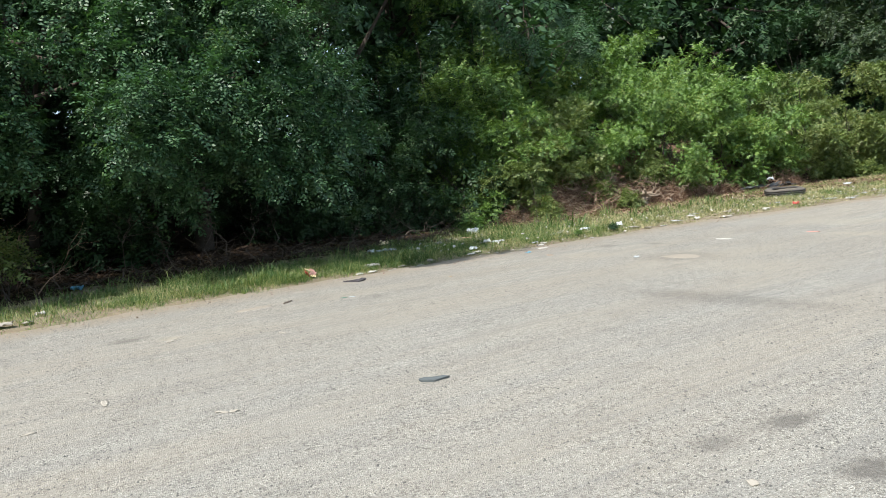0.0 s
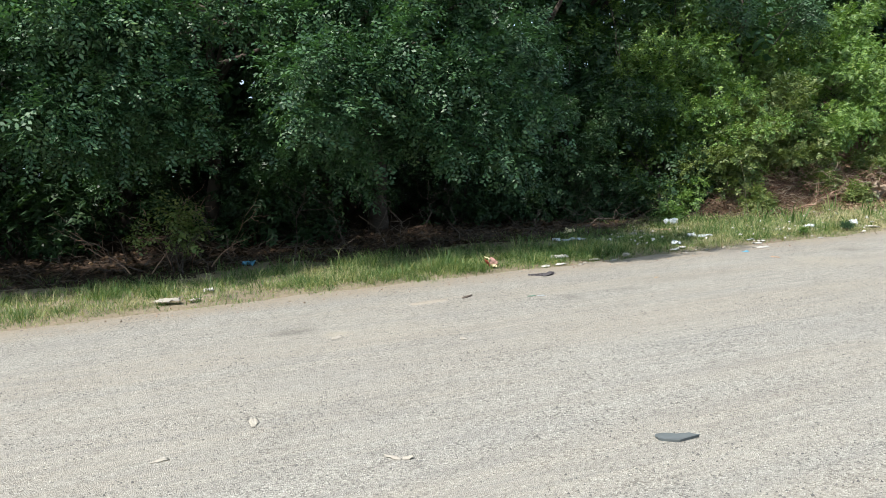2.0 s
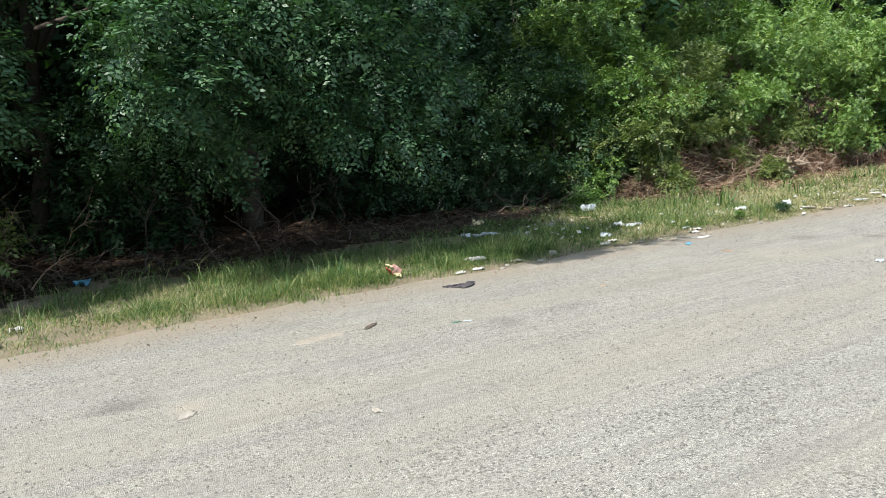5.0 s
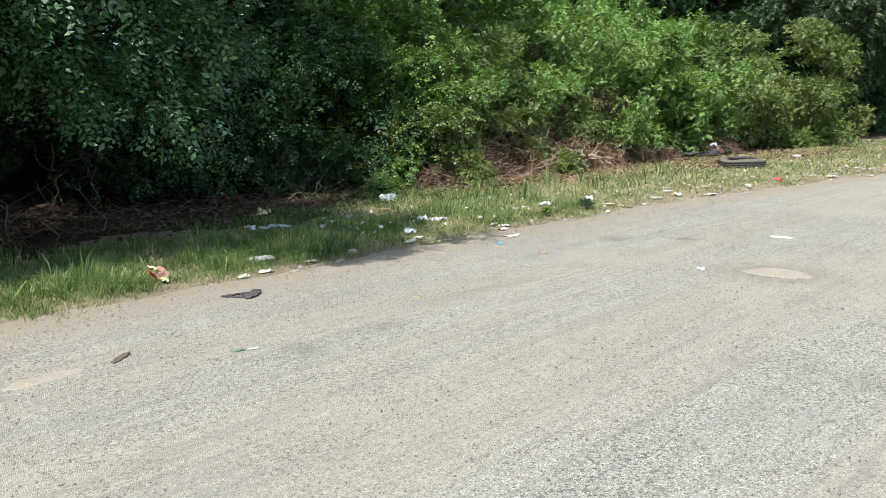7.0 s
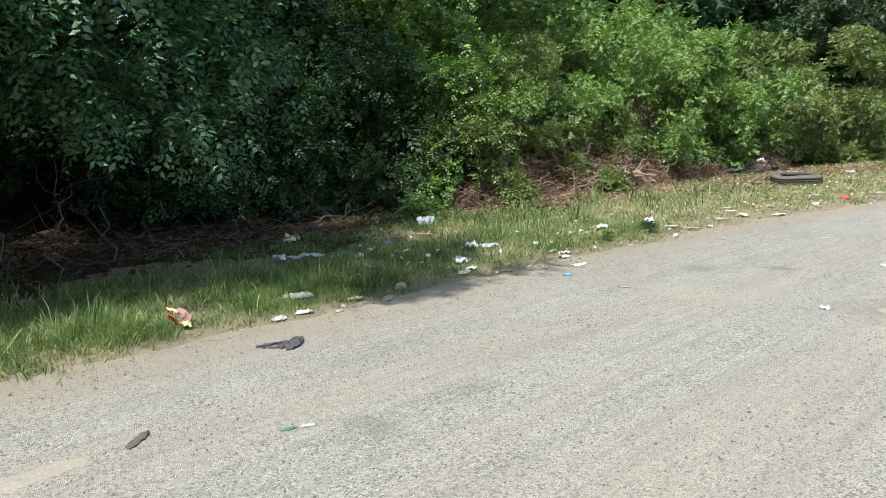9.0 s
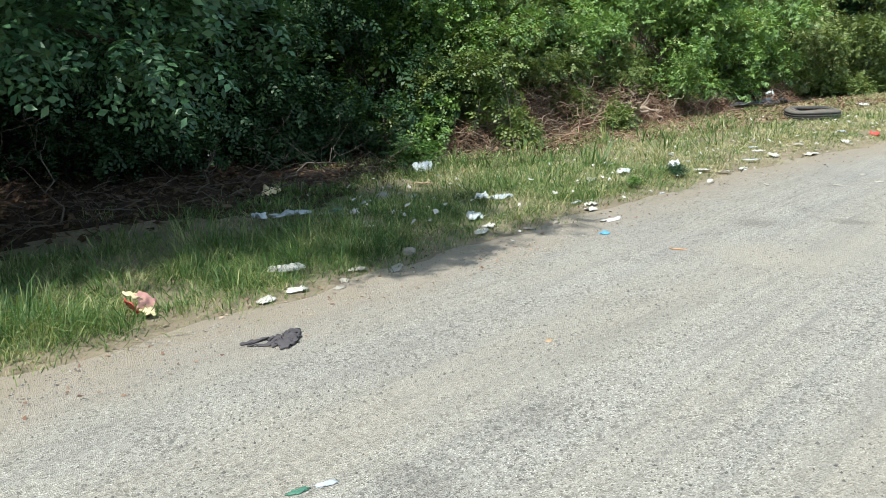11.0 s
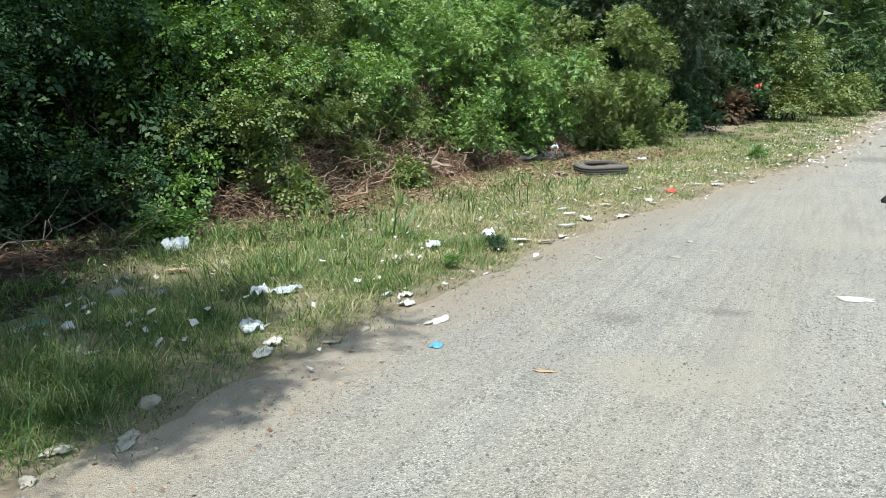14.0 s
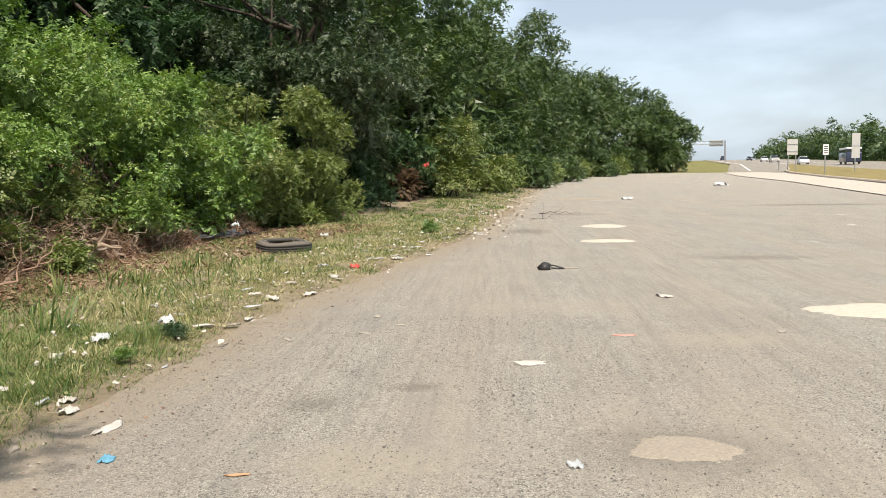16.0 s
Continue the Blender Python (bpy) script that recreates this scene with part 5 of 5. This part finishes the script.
HEAPS = [(6.9, 3.4, 0.5, 0.45), (7.8, 3.5, 0.6, 0.6), (8.7, 3.6, 0.6, 0.7), (9.7, 3.6, 0.65, 0.8), (10.5, 3.45, 0.6, 0.75), (11.5, 3.35, 0.6, 0.7), (12.5, 3.3, 0.6, 0.55), (13.4, 3.0, 0.5, 0.4), (14.4, 2.9, 0.5, 0.35), (16.9, 2.5, 0.5, 0.5)]
for hx, hy, hr, hh in HEAPS:
    for k in range(240):
        a, q = rng.uniform(0, 6.28), math.sqrt(rng.uniform(0, 1))
        x, y = hx + hr * q * math.cos(a), hy + 0.7 * hr * q * math.sin(a)
        z = float(land(x, y)) + hh * (1 - q * q) * rng.uniform(0.3, 1.0)
        b, l = rng.uniform(0, 6.28), rng.uniform(0.2, 0.6)
        p = wander(rng, (x, y, z), (x + l * math.cos(b), y + 0.6 * l * math.sin(b), z + rng.normal(-0.05, 0.12)), 5, 0.16)
        p[:, 2] = np.maximum(p[:, 2], land(p[:, 0], p[:, 1]) + 0.01)
        lines.append((p, np.linspace(0.0065, 0.002, 5)))
tagged(new("brush_tangle", np_mesh("brush_tangle", *tubes(lines, 3), M_BRUSH)), "tangle of rusty dead stems on the bank", "brush", "", "stuff")
lines = []
for k in range(230):
    hx, hy, hr, hh = HEAPS[k % len(HEAPS)]
    x, y = rng.normal(hx, hr * 0.5), rng.normal(hy - 0.1, hr * 0.4)
    z = float(land(x, y)) + hh * rng.uniform(0.0, 0.9)
    b, l = rng.uniform(0, 6.28), rng.uniform(0.15, 0.55)
    p = wander(rng, (x, y, z), (x + l * math.cos(b), y + 0.6 * l * math.sin(b), z + rng.normal(0, 0.16)), 6, 0.16)
    p[:, 2] = np.maximum(p[:, 2], land(p[:, 0], p[:, 1]) + 0.01)
    lines.append((p, np.linspace(0.004, 0.002, 6) + 0.010 * rng.beta(1, 3)))
tagged(new("root_tangle", np_mesh("root_tangle", *tubes(lines, 5), M_DEADWOOD)), "bleached broken roots heaped in the dead brush", "roots", "", "stuff")
lines = []
for k in range(260):
    x, y = rng.uniform(-9, 7), rng.uniform(2.2, 4.6)
    a, l = rng.uniform(0, 6.28), rng.uniform(0.3, 1.1)
    z = float(land(x, y)) + rng.uniform(0, 0.1)
    p = wander(rng, (x, y, z), (x + l * math.cos(a), y + l * math.sin(a), z + rng.exponential(0.22)), 6, 0.14)
    lines.append((p, np.linspace(0.006, 0.002, 6)))
tagged(new("twig_litter", np_mesh("twig_litter", *tubes(lines, 4), M_GREYTWIG)), "fine dead twigs on the shaded woods floor", "twigs", "", "stuff")


def flakes(name, label, category, seed, n, x0, x1, d0, d1, size, material, lift=0.02, tilt=0.35):
    """Many small curled scraps lying about."""
    r = np.random.default_rng(seed)
    x = r.uniform(x0, x1, n)
    y = edge(x) + d0 + (d1 - d0) * r.beta(1.6, 2.2, n)
    p = np.stack([x, y, land(x, y) + lift * r.uniform(0.5, 1.5, n)], -1)
    a = r.uniform(0, 6.28, n)
    u = np.stack([np.cos(a), np.sin(a), r.normal(0, tilt, n)], -1) * (size * r.uniform(0.4, 1.3, n))[:, None]
    w = np.stack([-np.sin(a), np.cos(a), r.normal(0, tilt, n)], -1) * (size * r.uniform(0.25, 0.8, n))[:, None]
    up = np.array([0, 0, 1]) * (size * 0.25)
    v = np.stack([p - u - w * 0.6, p + u * 0.7 - w + up, p + u + w * 0.7, p - u * 0.8 + w + up], 1).reshape(-1, 3)
    return tagged(new(name, np_mesh(name, v, np.arange(4 * n).reshape(-1, 4), material)), label, category, "", "stuff")


flakes("straw_bits", "dry straw and leaf bits littering the verge", "straw", 8, 5200, 4.5, 24, 0.0, 5.0, 0.03, M_DRYGRASS, 0.02)
flakes("paper_flakes", "small white paper flakes strewn in the verge grass", "litter", 1, 520, 2.5, 22, -0.3, 3.2, 0.028, M_PAPER, 0.07)
flakes("paper_flakes", "pale scraps strewn along the far verge", "litter", 2, 420, 17, 46, -0.7, 2.6, 0.045, M_PAPER, 0.04)
flakes("paper_flakes", "tan scraps strewn along the far verge", "litter", 3, 500, 16, 60, -0.9, 2.6, 0.05, M_PAPER, 0.03)
flakes("fallen_leaves", "brown fallen leaves on the woods floor", "leaves", 4, 7000, -12, 9, 2.3, 7.5, 0.04, M_RUSTLEAF, 0.03)
flakes("fallen_leaves", "brown fallen leaves on the bank", "leaves", 5, 6500, 7, 20, 2.4, 5.6, 0.034, M_BRUSH, 0.03)
flakes("fallen_leaves", "tan leaf bits at the asphalt edge", "leaves", 6, 1300, -8, 20, -0.8, 0.9, 0.014, M_BRUSH, 0.012)

# weeds at the grass edge
for n, (x, y, r, mt) in enumerate([(6.64, -0.16, 0.08, M_DARKLEAF), (5.72, -0.12, 0.06, M_SHRUBLEAF), (10.4, 2.9, 0.28, M_OLIVELEAF), (5.3, 2.9, 0.25, M_SHRUBLEAF), (7.7, 3.0, 0.3, M_OLIVELEAF), (18.3, -1.6, 0.18, M_SHRUBLEAF)]):
    plant("weed", "leafy green weed at the verge", "weed", "verge weeds", 300 + n, x, y, (0, 0, r * 0.6), (r, r, r * 0.9), 16, r * 0.35, 10, (r * 0.26, r * 0.12), mt, 0.006, 3, 3, core=30, core_leaf=r * 0.3)

# loose pebbles on the lot
peb = np.random.default_rng(5)
n = 66000
px = peb.uniform(-6.0, 8.0, n * 2)
py = edge(px) - 0.1 - 9.5 * peb.beta(1.0, 1.1, n * 2)
drift = np.array([noise.noise(Vector((a * 0.5, b * 1.6, 2.0))) + 0.6 * noise.noise(Vector((a * 2.6, b * 3.4, 5.0))) for a, b in zip(px, py)])
keep = peb.uniform(-0.7, 0.7, n * 2) < drift + 0.05
px, py = px[keep][:n], py[keep][:n]
n = len(px)
ico = np.array([(0.1, 0, 1), (1, 0, 0), (0, 0.9, 0), (-0.9, 0.1, 0), (0, -1, 0)])
pr = 0.004 + 0.013 * peb.beta(1.0, 5.0, n)
pv = ico[None] * pr[:, None, None] * peb.uniform(0.6, 1.3, (n, 5, 1)) * np.array([1, 1, 0.8])
ca, sa = np.cos(pa := peb.uniform(0, 6.28, n)), np.sin(pa)
pv = np.stack([pv[..., 0] * ca[:, None] - pv[..., 1] * sa[:, None], pv[..., 0] * sa[:, None] + pv[..., 1] * ca[:, None], pv[..., 2]], -1)
pv = pv + np.stack([px, py, land(px, py) + 0.009], -1)[:, None]
tri = np.array([(0, 1, 2), (0, 2, 3), (0, 3, 4), (0, 4, 1)])
tagged(new("pebbles", np_mesh("pebbles", pv.reshape(-1, 3), (tri[None] + 5 * np.arange(n)[:, None, None]).reshape(-1, 3), M_PEBBLE)), "loose grey pebbles on the chip-seal", "pebbles", "", "stuff")


# ---- the highway in the distance ----
def post(ob, name, x, y0, z0, z1, r):
    part(name, np_mesh(name, *tubes([(np.array([(x, y0, z0), (x, y0, (z0 + z1) / 2), (x, y0, z1)]), np.full(3, r))], 8), M_METAL, True), None, ob)


def road_sign(name, label, x, y, turn, width, low, high, posts, face):
    ob = thing(name, on_land(x, y, turn, 0.15), label, "road sign", "road signs")
    for px in posts:
        post(ob, "post", px, 0, -0.2, high - 0.05, 0.05)
    part("panel", box(bmesh.new(), -width / 2, width / 2, -0.075, -0.055, low, high, 0.008), face, ob)
    return ob


sg = road_sign("road_sign", "grey back of a wide two-post road sign", 92.5, -36.8, -70, 1.45, 1.75, 3.5, (-0.5, 0.5), M_SIGNBACK)
part("cross_brace", box(bmesh.new(), -0.7, 0.7, -0.12, -0.08, 2.9, 2.98), M_METAL, sg)
part("cross_brace", box(bmesh.new(), -0.7, 0.7, -0.12, -0.08, 2.1, 2.18), M_METAL, sg)
sg = road_sign("road_sign", "small white road sign with dark lines of text", 74.0, -33.0, -66, 0.66, 1.7, 2.65, (0.0,), M_SIGNWHITE)
for k in range(4):
    part("text_bar", box(bmesh.new(), -0.22, 0.22, -0.082, -0.077, 1.85 + 0.19 * k, 1.93 + 0.19 * k), M_BLACK, sg, "dark line of unreadable text")
sg = road_sign("road_sign", "tall pale double-panel road sign seen from behind", 84.0, -40.0, -64, 1.15, 1.35, 3.85, (0.0,), M_SIGNBACK)
part("panel_joint", box(bmesh.new(), -0.55, 0.55, -0.10, -0.08, 2.55, 2.62), M_METAL, sg)
post(thing("marker_post", on_land(100, -38, 0, 0.1), "short white marker post on the island", "post"), "post_tube", 0, 0, 0, 1.0, 0.06)


def car(name, label, x, y, turn, paint, size=(4.5, 1.8, 1.5), tall=0.55):
    """A parked or passing car: body, cabin with glass, four wheels, lamps."""
    L, Wd, H = size
    ob = thing(name, on_land(x, y, turn, 0.04), label, "car", "cars on the highway")
    part("body", box(bmesh.new(), -L / 2, L / 2, -Wd / 2, Wd / 2, 0.28, H * tall + 0.1, 0.12), paint, ob, smooth=True)
    bm = bmesh.new()
    vs = [bm.verts.new(v) for v in ((-L * 0.42, -Wd * 0.46, H * tall), (L * 0.24, -Wd * 0.46, H * tall), (L * 0.24, Wd * 0.46, H * tall), (-L * 0.42, Wd * 0.46, H * tall),
                                    (-L * 0.32, -Wd * 0.38, H - 0.06), (L * 0.06, -Wd * 0.38, H - 0.06), (L * 0.06, Wd * 0.38, H - 0.06), (-L * 0.32, Wd * 0.38, H - 0.06))]
    for f in ((0, 1, 5, 4), (1, 2, 6, 5), (2, 3, 7, 6), (3, 0, 4, 7), (4, 5, 6, 7), (0, 3, 2, 1)):
        bm.faces.new([vs[k] for k in f])
    part("window_glass", bm, M_GLASS, ob)
    part("roof", box(bmesh.new(), -L * 0.33, L * 0.07, -Wd * 0.39, Wd * 0.39, H - 0.07, H, 0.03), paint, ob, smooth=True)
    for sx in (-0.31, 0.31):
        for sy in (-1, 1):
            wh = part("wheel", np_mesh("wheel", *lathe([(0.20, -0.1), (0.30, -0.1), (0.33, -0.06), (0.33, 0.06), (0.30, 0.1), (0.20, 0.1)], 20), M_RUBBER, True), None, ob)
            wh.matrix_local = pose(sx * L, sy * (Wd / 2 - 0.08), 0.33, 90, 0, 0)
            bm = bmesh.new()
            bmesh.ops.create_cone(bm, cap_ends=True, segments=16, radius1=0.21, radius2=0.19, depth=0.16)
            part("rim", bm, M_METAL, wh)
    for sy in (-1, 1):
        part("headlight", box(bmesh.new(), L / 2 - 0.04, L / 2 + 0.02, sy * Wd * 0.36 - 0.16, sy * Wd * 0.36 + 0.16, 0.58, 0.74, 0.02), M_SIGNWHITE, ob)
    return ob


car("car", "white car driving on the highway", 160, -63.5, 165, M_CARWHITE)
car("car", "white car driving on the highway", 240, -82.5, 167, M_CARWHITE)
car("pickup_truck", "pale pickup truck on the highway", 214, -76.5, 167, M_SIGNBACK, (5.4, 2.0, 1.9))
car("car", "dark car driving on the highway", 300, -97, 167, M_CARDARK)
car("car", "dark blue car driving away on the highway", 330, -96, -13, M_CARDARK, (4.8, 1.9, 1.8))
bus = thing("bus", on_land(150, -68, 165, 0.04), "dark blue and white bus on the highway", "bus", "cars on the highway")
part("body", box(bmesh.new(), -4.5, 4.5, -1.25, 1.25, 0.4, 2.1, 0.12), M_CARDARK, bus, smooth=True)
part("window_band", box(bmesh.new(), -4.4, 4.45, -1.22, 1.22, 2.0, 2.7, 0.05), M_GLASS, bus)
part("roof", box(bmesh.new(), -4.5, 4.5, -1.25, 1.25, 2.65, 3.0, 0.12), M_CARWHITE, bus, "white bus roof", smooth=True)
for sx in (-2.8, 2.9):
    for sy in (-1.1, 1.1):
        wh = part("wheel", np_mesh("wheel", *lathe([(0.2, -0.12), (0.45, -0.12), (0.48, 0), (0.45, 0.12), (0.2, 0.12)], 20), M_RUBBER, True), None, bus)
        wh.matrix_local = pose(sx, sy, 0.48, 90, 0, 0)

gantry = thing("sign_gantry", on_land(300, -82, 75, 0), "steel sign gantry spanning the highway", "gantry")
post(gantry, "post", -6, 0, -0.5, 7.4, 0.28)
post(gantry, "post", 6, 0, -0.5, 7.4, 0.28)
for z in (6.0, 7.2):
    part("chord", box(bmesh.new(), -6, 6, -0.15, 0.15, z, z + 0.22), M_METAL, gantry)
for k in range(8):
    x = -5.6 + 1.6 * k
    part("lattice_bar", np_mesh("lattice_bar", *tubes([(np.array([(x - 0.8, 0, 6.1), (x, 0, 6.6), (x + 0.8, 0, 7.2)]), np.full(3, 0.1))], 6), M_METAL), None, gantry)
part("sign_panel", box(bmesh.new(), -5.2, -0.5, -0.3, -0.2, 5.4, 7.6, 0.02), M_SIGNBACK, gantry, "grey back of a highway sign")
